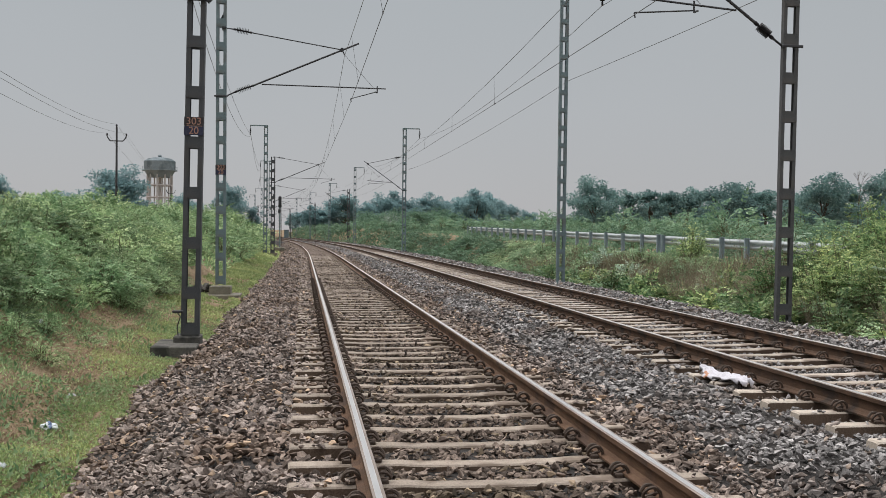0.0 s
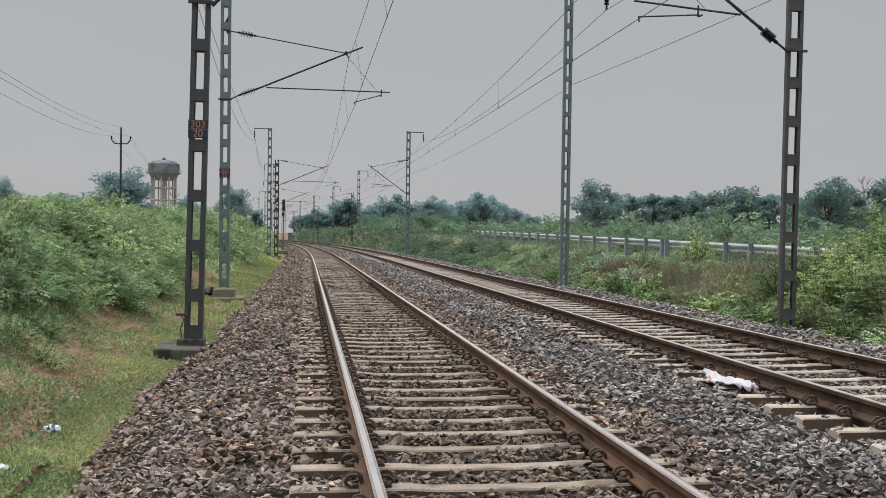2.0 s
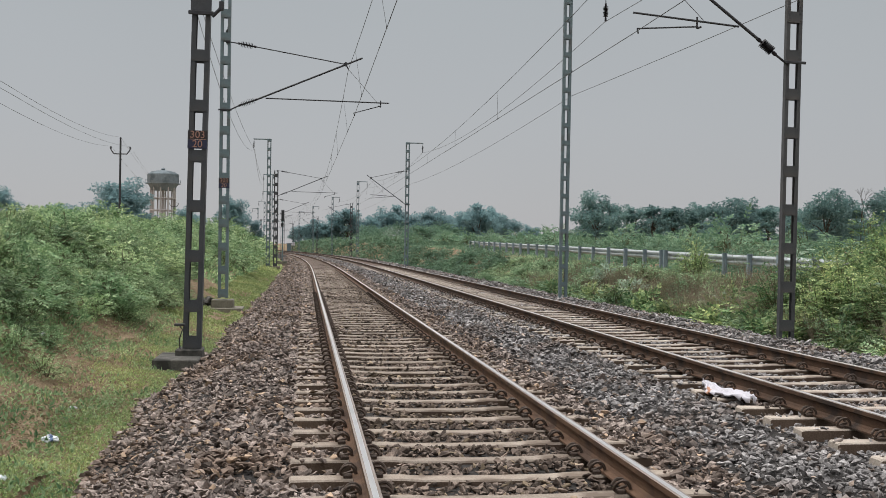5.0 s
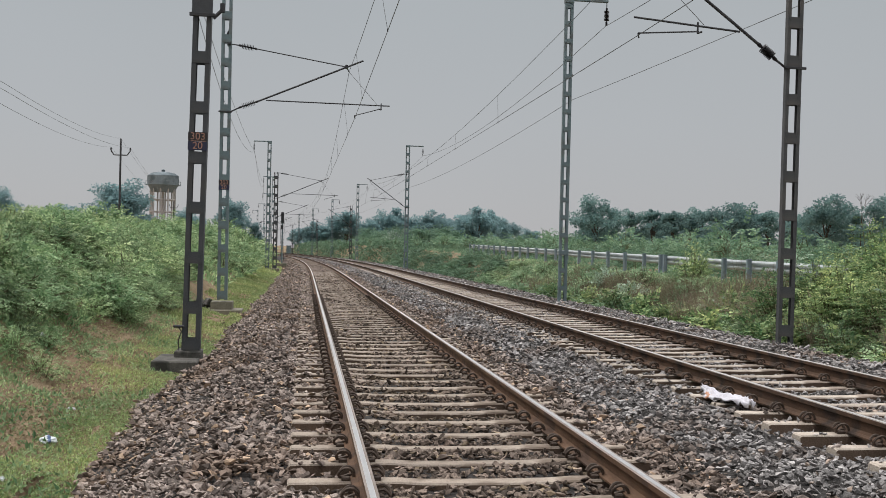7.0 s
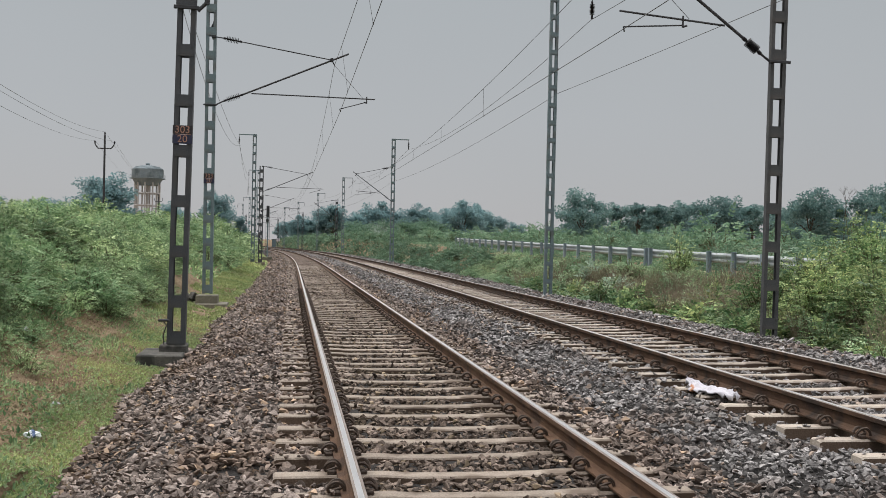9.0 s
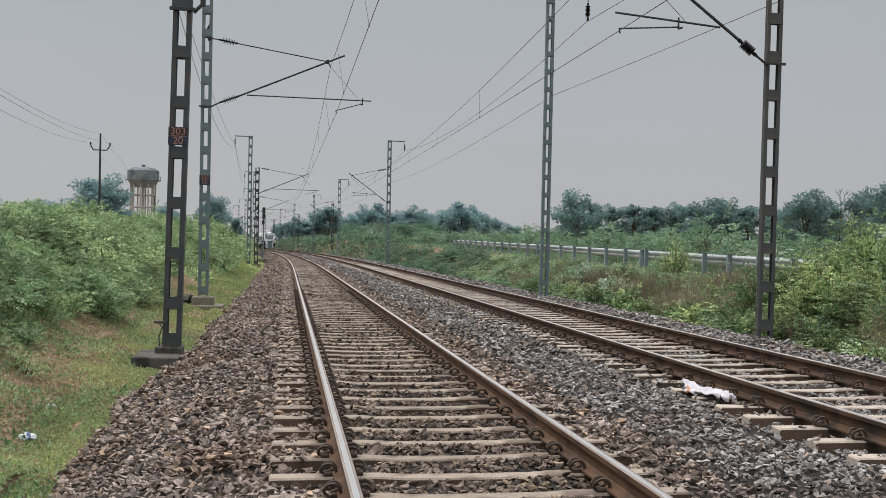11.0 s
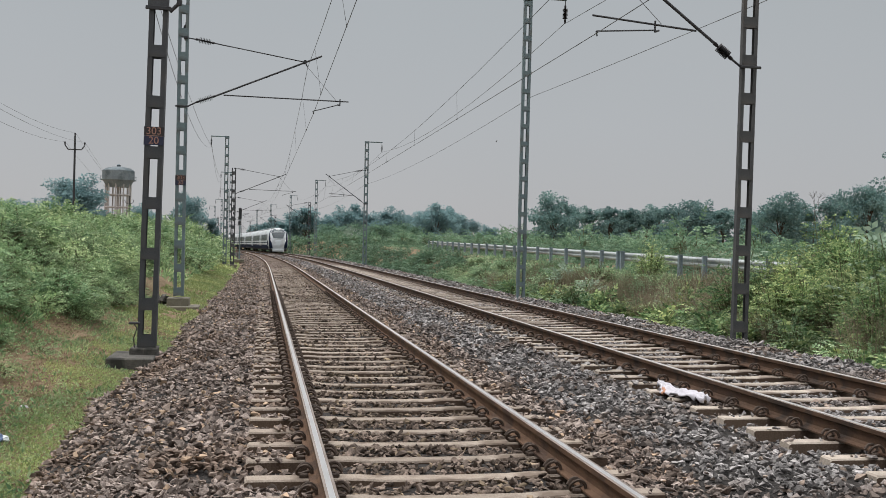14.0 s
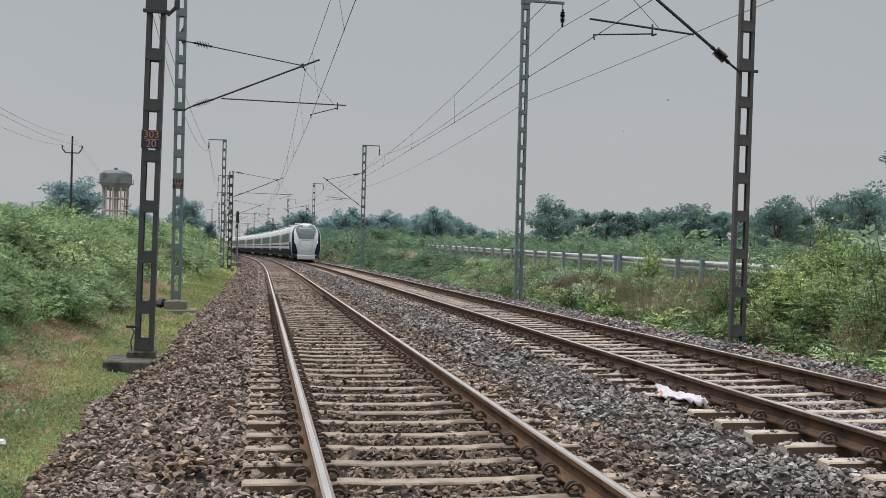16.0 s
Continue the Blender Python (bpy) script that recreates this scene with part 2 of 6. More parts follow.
def ground_z(s, u):
    """Height of the ground at s, u: formation, ditch path, bank to the left, verge and road to the right."""
    s, u = np.asarray(s, float), np.asarray(u, float)
    z = np.interp(u, [-60, -14, -9.5, -7.2, -5.6, -4.6, -3.5, -3.2, 9.2, 10.2, 11.2, 12.0, 60],
                  [1.6, 1.75, 1.7, 1.2, 0.25, -0.32, -0.55, -0.6, -0.6, -0.35, 0, 0, 0])
    road = road_level(s)
    w = np.clip((u - 9.2) / 2.4, 0, 1)
    z = np.where(u > 9.2, -0.6 * (1 - w) + road * w, z)
    far = np.clip((np.abs(u) - 60) / 200, 0, 1)
    z = np.where(u < -60, z * (1 - far) + 1.0 * far, z)
    rough = (smooth_noise(s, u, 1.7, 5) - 0.5) * 0.28 + (smooth_noise(s, u, 0.5, 6) - 0.5) * 0.07
    z = z + rough * np.where((u < -3.4) | (u > 9), 1, 0)
    # embankment of stone under both tracks
    near = np.interp(s, [7, 9, 12, 15.5, 17, 19], [0.02, -0.12, -0.26, -0.25, -0.2, 0.0]) + 0.2 * (smooth_noise(s, s * 0, 1.4, 3) - 0.5)
    left = np.interp(u - near * np.clip((-1.6 - u) / 0.8, 0, 1), [-3.3, -3.08, -1.95, -1.4, -0.95], [-0.74, -0.6, -0.235, -0.215, -0.225])
    mid = np.interp(u, [-0.95, 0, 0.95, 1.4, 2.1, 2.9, 3.3, 4.26, 5.3, 5.7, 7.1, 8.3, 9.0],
                    [-0.225, -0.25, -0.225, -0.215, -0.16, -0.14, -0.145, -0.165, -0.145, -0.14, -0.15, -0.5, -0.75])
    fill = np.interp(s, [5, 30, 60], [0.05, 0.048, 0.045])
    mid = mid + fill * np.clip((0.8 - np.abs(u)) / 0.1, 0, 1) + (fill - 0.02) * np.clip((0.8 - np.abs(u - SPACING)) / 0.1, 0, 1)
    bed = np.where(u < -0.95, left, mid) - 0.035 + (smooth_noise(s, u, 0.6, 8) - 0.5) * 0.06
    inside = (u > -3.5) & (u < 9.0)
    return np.where(inside, np.maximum(z, bed), z), inside & (bed > z)


def sheet(name, s, u, mats, dz=0.0):
    S, U = np.meshgrid(s, u, indexing="ij")
    x, y, a = line(S, U)
    z, bed = ground_z(S, U)
    n, k = S.shape
    i = np.arange(n * k).reshape(n, k)
    f = np.stack([i[:-1, :-1], i[1:, :-1], i[1:, 1:], i[:-1, 1:]], -1).reshape(-1, 4)[:, ::-1]
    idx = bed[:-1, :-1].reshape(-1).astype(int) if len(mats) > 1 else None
    me = raw_mesh(name, np.stack([x, y, z + dz], -1).reshape(-1, 3), f, mats, True, idx)
    return new(name, me)


M_SOIL = material("grassy_soil", (0.18, 0.13, 0.082), (0.36, 0.275, 0.18), 0.95, scale=5, fine=55, bump=1.0, depth=0.05, stain=(0.28, 0.2, 0.13), stain_scale=1.6, gloss=0.1)
s_axis = np.concatenate([np.arange(-30, 2, 2.0), np.arange(2, 45, 0.24), np.arange(45, 120, 0.7), np.arange(120, 400, 4), np.arange(400, 2900, 60)])
u_axis = np.concatenate([np.arange(-1500, -300, 150), np.arange(-300, -40, 20), np.arange(-40, -12, 2), np.arange(-12, -3.6, 0.3), np.arange(-3.6, 9.1, 0.1), np.arange(9.1, 14, 0.3), np.arange(14, 40, 2), np.arange(40, 300, 20), np.arange(300, 1501, 150)])
ground = tagged(sheet("ground", s_axis, u_axis, [M_SOIL, M_BED_SHADE]), "green and brown earth with a track bed coloured near black for gap shade", "ground", kind="structure")


# ---- loose stones of the track bed ----
def stone_shapes(n=18):
    """Angular crushed stones: hulls of a few scattered corners, flatter than wide."""
    shapes = []
    r = np.random.default_rng(11)
    while len(shapes) < n:
        d = r.normal(size=(8, 3))
        d /= np.linalg.norm(d, axis=1)[:, None]
        pts = d * (0.5 + 0.14 * r.random((8, 1))) * np.array([1.35, 0.95, 0.55 + 0.3 * r.random()])
        bm = bmesh.new()
        for p in pts:
            bm.verts.new(p)
        h = bmesh.ops.convex_hull(bm, input=bm.verts[:])
        loose = [v for v in bm.verts if not v.link_faces]
        bmesh.ops.delete(bm, geom=loose, context="VERTS")
        bmesh.ops.recalc_face_normals(bm, faces=bm.faces[:])
        bm.verts.index_update()
        v = np.array([tuple(q.co) for q in bm.verts])
        f = np.array([[q.index for q in g.verts] for g in bm.faces])
        bm.free()
        if len(v) >= 7:
            shapes.append((v, f))
    return shapes


STONES = stone_shapes()


def turns(n, r):
    """n random turns as matrices: any heading, most stones lying rather flat."""
    head, tilt, lean = r.random(n) * 2 * math.pi, r.normal(size=n) * 0.42, r.random(n) * 2 * math.pi
    tilt = np.where(r.random(n) < 0.15, tilt * 2.6, tilt)
    ax, ay = np.cos(lean), np.sin(lean)
    c, s = np.cos(tilt), np.sin(tilt)
    k = 1 - c
    zero = np.zeros(n)
    T = np.stack([c + ax * ax * k, ax * ay * k, ay * s, ax * ay * k, c + ay * ay * k, -ax * s, -ay * s, ax * s, c], -1).reshape(n, 3, 3)
    H = np.stack([np.cos(head), -np.sin(head), zero, np.sin(head), np.cos(head), zero, zero, zero, zero + 1], -1).reshape(n, 3, 3)
    return T @ H


def scatter(places, sizes, shapes, r, squash=1.0):
    """Corners and faces of many shapes at places, turned at random."""
    V, F, base = [], [], 0
    pick = r.integers(0, len(shapes), len(places))
    for i, (v, f) in enumerate(shapes):
        p, z = places[pick == i], sizes[pick == i]
        if not len(p):
            continue
        w = np.einsum("nij,kj->nki", turns(len(p), r), v) * z[:, None, None]
        w[:, :, 2] *= squash
        w += p[:, None, :]
        V.append(w.reshape(-1, 3))
        F.append((f[None] + (np.arange(len(p)) * len(v))[:, None, None] + base).reshape(-1, 3))
        base += len(p) * len(v)
    return np.concatenate(V), np.concatenate(F)


SLEEPER_STEP, SLEEPER_FIRST = 0.5905, 6.40
SEAT = -0.182        # sleeper top below the rail top


def near_sleeper(s, u, wide=0.088):
    """True where a sleeper's top would be hit."""
    d = np.abs((s - SLEEPER_FIRST + SLEEPER_STEP / 2) % SLEEPER_STEP - SLEEPER_STEP / 2) < wide
    return d & ((np.abs(u) < 1.33) | (np.abs(u - SPACING) < 1.36))


def stone_field(name, s0, s1, u0, u1, per_m2, size, mat, seed, label):
    r = np.random.default_rng(seed)
    n = int((s1 - s0) * (u1 - u0) * per_m2)
    s, u = s0 + (s1 - s0) * r.random(n), u0 + (u1 - u0) * r.random(n)
    z, bed = ground_z(s, u)
    hit = near_sleeper(s, u, np.interp(s, [14, 40], [0.108, 0.095])) & ((np.abs(u) < 1.3) | (s < 60)) & (s < 80)
    outer = (u < -1.0) & (r.random(n) < 0.1)
    rail = np.minimum(np.abs(np.abs(u) - GAUGE), np.abs(np.abs(u - SPACING) - GAUGE)) < 0.09
    end1, end2 = np.abs(u) > 1.0, np.abs(u - SPACING) > 1.0
    onto = hit & ((end1 & end2 & (r.random(n) < np.interp(s, [8, 22], [0.18, 0.75]))) | (r.random(n) < np.interp(s, [18, 55], [0.0, 0.04])))
    z = np.where(onto, SEAT + np.where(u > 2.1, RISE, 0.0) + 0.2 * size, z)
    keep = (bed | ((u < -2.5) & (u > -3.35) & (r.random(n) < 0.007))) & (~hit | outer | onto) & ~rail
    s, u, z, onto = s[keep], u[keep], z[keep], onto[keep]
    x, y, a = line(s, u)
    k = size * (0.55 + 0.95 * r.random(len(s)) ** 1.7)
    lift = (r.random(len(s)) ** 1.5 * 1.5 - 0.25) * size * 1.15
    between = ((np.abs(u) < 0.8) | (np.abs(u - SPACING) < 0.8))
    k = np.where(between, np.minimum(k, 0.065), k)
    lift = np.where(between, np.minimum(lift * 0.6, 0.03) * min(1.0, 0.066 / size) + 0.0, lift)
    ends = (np.abs(u) < 1.42) | (np.abs(u - SPACING) < 1.42)
    lift = np.where(onto, 0.0, np.where(ends, np.minimum(lift, 0.028), lift))
    c = np.stack([x, y, z + lift], -1)
    between &= np.abs(u) < 0.8
    v, f = scatter(c[~between], k[~between], STONES, r)
    n = len(f)
    if between.any():
        v2, f2 = scatter(c[between], k[between], STONES, r)
        v, f = np.concatenate([v, v2]), np.concatenate([f, f2 + len(v)])
    ob = new(name, raw_mesh(name, v, f, [mat, M_STONE_GAUGE], False, (np.arange(len(f)) >= n).astype(int)))
    return tagged(ob, label, "gravel", kind="stuff")


BROWN, GREY = "crushed brown-grey ballast stones between the sleepers", "crushed blue-grey ballast stones between the tracks"
stone_field("ballast", -9, 2.5, -3.3, 1.75, 250, 0.075, M_STONE, 19, BROWN)
stone_field("ballast", -9, 5, 1.75, 8.3, 190, 0.078, M_STONE_NEW, 20, GREY)
stone_field("ballast", 2.5, 9, -3.3, 1.75, 600, 0.054, M_STONE, 21, BROWN)
stone_field("ballast", 9, 17, -3.4, 1.75, 400, 0.058, M_STONE, 22, BROWN)
stone_field("ballast", 17, 32, -3.4, 1.75, 240, 0.064, M_STONE, 23, BROWN)
stone_field("ballast", 32, 60, -3.4, 1.75, 165, 0.066, M_STONE, 24, BROWN)
stone_field("ballast", 60, 150, -3.4, 1.75, 34, 0.11, M_STONE, 29, BROWN)
stone_field("ballast", 5, 13, 1.75, 8.3, 430, 0.053, M_STONE_NEW, 25, GREY)
stone_field("ballast", 13, 22, 1.75, 8.5, 250, 0.063, M_STONE_NEW, 26, GREY)
stone_field("ballast", 22, 40, 1.75, 8.5, 180, 0.066, M_STONE_NEW, 27, GREY)
stone_field("ballast", 40, 80, 1.75, 8.5, 64, 0.09, M_STONE_NEW, 28, GREY)
stone_field("ballast", 80, 160, 1.75, 8.3, 22, 0.12, M_STONE_NEW, 30, GREY)


# ---- the two tracks ----
def rail_profile():
    h = [(-0.036, -0.004), (-0.036, -0.038), (-0.011, -0.052), (-0.009, -0.125), (-0.03, -0.146), (-0.075, -0.158), (-0.075, -0.172)]
    return h + [(-x, z) for x, z in h[::-1]] + [(0.031, -0.0012), (0.016, 0.0), (-0.020, 0.0), (-0.031, -0.0012)]


def rail_mesh(name, u, lift):
    prof = np.array(rail_profile())
    s = np.concatenate([np.arange(-10, 160, 2.0), np.arange(160, 880, 8.0)])
    x, y, a = line(s, u)
    V = np.stack([x[:, None] + prof[None, :, 0] * np.cos(a)[:, None], y[:, None] + prof[None, :, 0] * np.sin(a)[:, None], np.broadcast_to(prof[None, :, 1] + lift, (len(s), len(prof)))], -1).reshape(-1, 3)
    n = len(prof)
    i = np.arange(len(s) * n).reshape(len(s), n)
    j = np.roll(i, -1, 1)
    f = np.stack([i[:-1], j[:-1], j[1:], i[1:]], -1)
    idx = np.zeros(f.shape[:2], int)
    idx[:, n - 5:] = 2     # dulled shoulders
    idx[:, n - 3] = 1      # the band that the wheels polish
    return raw_mesh(name, V, f.reshape(-1, 4), [M_RAILSIDE if lift else M_RAILBROWN, M_RAILTOP, M_RAILWORN], False, idx.reshape(-1))


def sleeper_mesh(top):
    """A prestressed concrete sleeper: thick under the rails, waisted in the middle, sloped sides."""
    bm = bmesh.new()
    rings = []
    for x, zt, wt in ((-1.375, -0.012, 0.07), (-1.36, 0.0, 0.075), (-0.62, 0.0, 0.075), (-0.45, -0.012, 0.076), (0, -0.016, 0.076), (0.45, -0.012, 0.076), (0.62, 0.0, 0.075), (1.36, 0.0, 0.075), (1.375, -0.012, 0.07)):
        rings.append([bm.verts.new((x, y, z)) for y, z in ((-0.1, -0.2), (-wt - 0.006, zt - 0.012), (-wt + 0.006, zt), (wt - 0.006, zt), (wt + 0.006, zt - 0.012), (0.1, -0.2))])
    for a, b in zip(rings, rings[1:]):
        for k in range(5):
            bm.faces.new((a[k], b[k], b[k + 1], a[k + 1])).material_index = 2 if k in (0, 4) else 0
    bm.faces.new(rings[0])
    bm.faces.new(rings[-1][::-1])
    bmesh.ops.recalc_face_normals(bm, faces=bm.faces[:])
    n = len(bm.faces)
    for side in (-1, 1):
        for way in (-1, 1):
            x = side * GAUGE + way * 0.105
            box(bm, (x - 0.03, -0.04, -0.01), (x + 0.03, 0.04, 0.028), 0.008)
    bm.faces.ensure_lookup_table()
    for f in bm.faces[n:]:
        f.material_index = 1
    me = bpy.data.meshes.new("sleeper")
    bm.to_mesh(me)
    bm.free()
    me.materials.append(top)
    me.materials.append(M_CLIP)
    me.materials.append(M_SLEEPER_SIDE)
    return me


def swept(bm, pts, r, n=6):
    """One round bar swept along points."""
    pts = [Vector(p) for p in pts]
    rings = []
    for i, p in enumerate(pts):
        d = (pts[min(i + 1, len(pts) - 1)] - pts[max(i - 1, 0)]).normalized()
        m = d.to_track_quat("Z", "Y").to_matrix()
        if rings:
            side = m @ Vector((1, 0, 0))
            side = (last - d * last.dot(d)).normalized()
        else:
            side = m @ Vector((1, 0, 0))
        last = side
        other = d.cross(side)
        rings.append([bm.verts.new(p + (side * math.cos(2 * math.pi * k / n) + other * math.sin(2 * math.pi * k / n)) * r) for k in range(n)])
    for p, q in zip(rings, rings[1:]):
        for k in range(n):
            bm.faces.new((p[k], p[(k + 1) % n], q[(k + 1) % n], q[k]))
    bm.faces.new(rings[0][::-1])
    bm.faces.new(rings[-1])


def clip_mesh(n=6):
    """An elastic rail clip: one bent round bar."""
    bm = bmesh.new()
    pts = [(0.0, 0.045, 0.022), (0.008, 0.048, 0.056), (0.038, 0.05, 0.084), (0.076, 0.046, 0.08), (0.103, 0.034, 0.05), (0.098, 0.014, 0.02), (0.062, 0.0, 0.022), (0.03, -0.014, 0.03), (0.002, -0.03, 0.026), (0.002, -0.046, 0.05), (0.032, -0.052, 0.076), (0.072, -0.05, 0.07), (0.098, -0.044, 0.036)]
    fine = []
    for i in range(len(pts) - 1):
        p0, p1, p2, p3 = [Vector(pts[min(max(k, 0), len(pts) - 1)]) for k in (i - 1, i, i + 1, i + 2)]
        for q in (0.0, 0.5):
            fine.append(0.5 * (2 * p1 + (p2 - p0) * q + (2 * p0 - 5 * p1 + 4 * p2 - p3) * q * q + (3 * p1 - p0 - 3 * p2 + p3) * q ** 3))
    swept(bm, fine + [Vector(pts[-1])], 0.0115, n)
    me = bpy.data.meshes.new("clip")
    bm.to_mesh(me)
    bm.free()
    me.materials.append(M_CLIP)
    return me


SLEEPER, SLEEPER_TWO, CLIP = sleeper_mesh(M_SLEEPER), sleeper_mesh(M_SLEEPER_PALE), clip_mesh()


def far_sleepers(name, u, lift, s0, s1, parent):
    me = SLEEPER
    v = np.array([p.co for p in me.vertices])
    quads = np.array([list(p.vertices) for p in me.polygons if len(p.vertices) == 4 and p.material_index == 0])
    s = np.arange(SLEEPER_FIRST + SLEEPER_STEP * math.ceil((s0 - SLEEPER_FIRST) / SLEEPER_STEP), s1, SLEEPER_STEP)
    x, y, a = line(s, u)
    c, n = np.cos(a)[:, None], np.sin(a)[:, None]
    V = np.stack([x[:, None] + v[:, 0] * c - v[:, 1] * n, y[:, None] + v[:, 0] * n + v[:, 1] * c, np.broadcast_to(v[:, 2] + SEAT + lift, (len(s), len(v)))], -1).reshape(-1, 3)
    F = (quads[None] + (np.arange(len(s)) * len(v))[:, None, None]).reshape(-1, 4)
    ob = new(name, raw_mesh(name, V, F, [M_SLEEPER_FAR_TINT]))
    ob.parent = parent
    return tagged(ob, "distant concrete sleepers", kind="stuff")


def railway_track(u, lift, label, s0, s1, clips_to):
    track = empty("railway_track", Matrix(), label, "railway track", "tracks")
    for side in (-1, 1):
        ob = new("rail", rail_mesh("rail", u + side * GAUGE, lift))
        ob.parent = track
        tagged(ob, "brown rusted steel rail with a bright worn head")
    k = math.ceil((s0 - SLEEPER_FIRST) / SLEEPER_STEP)
    r = random.Random(int(u * 10) + 5)
    while SLEEPER_FIRST + k * SLEEPER_STEP < s1:
        s = SLEEPER_FIRST + k * SLEEPER_STEP
        sl = new("sleeper", SLEEPER_TWO if lift else SLEEPER)
        sl.parent = track
        sl.matrix_basis = on_line(s + r.uniform(-0.012, 0.012), u, SEAT + lift + r.uniform(-0.004, 0.003), r.uniform(-0.6, 0.6))
        if s < clips_to:
            for side in (-1, 1):
                for way in (-1, 1):
                    c = new("clip", CLIP)
                    c.parent = sl
                    c.matrix_basis = pose(side * GAUGE + way * 0.05, 0, 0.004, 0, 0, 0 if way > 0 else 180)
        k += 1
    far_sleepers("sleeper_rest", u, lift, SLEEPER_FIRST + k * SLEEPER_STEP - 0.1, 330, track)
    return track


railway_track(0.0, 0.0, "broad gauge track on pale concrete sleepers in stone ballast", -10, 70, 34)
railway_track(SPACING, RISE, "second broad gauge track with dark rusted rails on concrete sleepers", -10, 80, 40)


def single_stones(count=300):
    """The stones nearest the eye, each by itself, on the track bed."""
    r = random.Random(31)
    meshes = [raw_mesh("stone", v, f, [M_STONE_SINGLE]) for v, f in STONES]
    k = 0
    while k < count:
        s, u = r.uniform(5.8, 9.5), r.uniform(-2.25, 1.9)
        if near_sleeper(s, u, 0.13) or min(abs(abs(u) - GAUGE), 9) < 0.1:
            continue
        x, y, _ = line(s, u)
        size = r.uniform(0.05, 0.08)
        st = new("stone", meshes[k % len(meshes)])
        st.parent = ground
        st.matrix_basis = Matrix.LocRotScale((float(x), float(y), float(ground_z(s, u)[0]) + size * (0.3 if abs(u) < 0.8 else 0.62)), Euler((r.uniform(-0.5, 0.5), r.uniform(-0.5, 0.5), r.uniform(0, 6.28))), (size, size, size))
        k += 1


M_STONE_SINGLE = material("single_ballast_stone", (0.085, 0.065, 0.054), (0.2, 0.157, 0.132), 0.85, scale=2, fine=20, bump=0.35, objrand=0.55, gloss=0.12)
single_stones()

# ---- overhead line: masts, brackets and wires ----
M_MAST_DARK = material("weathered_mast_steel", (0.048, 0.051, 0.057), (0.088, 0.091, 0.098), 0.65, 0.2, scale=2, fine=70, bump=0.15, stain=(0.074, 0.071, 0.07), stain_scale=1.3)
M_MAST_RUST = material("rust_tinged_mast_steel", (0.06, 0.062, 0.065), (0.11, 0.111, 0.112), 0.7, 0.1, scale=2, fine=70, bump=0.15, stain=(0.13, 0.108, 0.092), stain_scale=0.33, gloss=0.3)
M_MAST_TEAL = material("painted_mast_steel", (0.115, 0.16, 0.175), (0.19, 0.245, 0.26), 0.6, 0.15, scale=2, fine=70, bump=0.12, stain=(0.135, 0.15, 0.15), stain_scale=1.6)
M_TUBE = material("dark_bracket_tube", (0.035, 0.035, 0.038), (0.07, 0.07, 0.075), 0.6, 0.4, scale=5, fine=90, bump=0.1)
M_INSULATOR = material("brown_insulator_glaze", (0.014, 0.013, 0.015), (0.03, 0.026, 0.028), 0.6, 0.0, scale=9, fine=50, bump=0.05, gloss=0.2)
M_WIRE = material("wire_copper_grey", (0.09, 0.09, 0.095), (0.15, 0.145, 0.145), 0.55, 0.6, scale=3, fine=60, bump=0.0)
M_CONCRETE = material("stained_concrete", (0.15, 0.135, 0.105), (0.26, 0.235, 0.18), 0.9, scale=2.5, fine=45, bump=0.5, stain=(0.12, 0.115, 0.095), stain_scale=2.2)
M_CONCRETE_DARK = material("dark_concrete", (0.06, 0.056, 0.05), (0.14, 0.13, 0.115), 0.95, scale=4, fine=45, bump=0.6, stain=(0.035, 0.034, 0.03), stain_scale=3)
M_PLATE = material("dark_blue_enamel", (0.016, 0.018, 0.045), (0.03, 0.032, 0.07), 0.5, scale=6, fine=60, bump=0.05)
M_PLATE_DARK = material("blackened_enamel", (0.018, 0.014, 0.016), (0.035, 0.026, 0.028), 0.55, scale=6, fine=60, bump=0.05)
M_NUMBER = material("faded_orange_paint", (0.3, 0.15, 0.11), (0.42, 0.24, 0.18), 0.7, scale=20, fine=120, bump=0.05)

_shared = {}


def shared(key, make):
    if key not in _shared:
        _shared[key] = make()
    return _shared[key]


def plain_mesh(name, mat, build):
    bm = bmesh.new()
    build(bm)
    me = bpy.data.meshes.new(name)
    bm.to_mesh(me)
    bm.free()
    me.materials.append(mat)
    return me


def child(name, me, parent, m=None, label=""):
    ob = new(name, me)
    ob.parent = parent
    if m is not None:
        ob.matrix_basis = m
    return tagged(ob, label) if label else ob


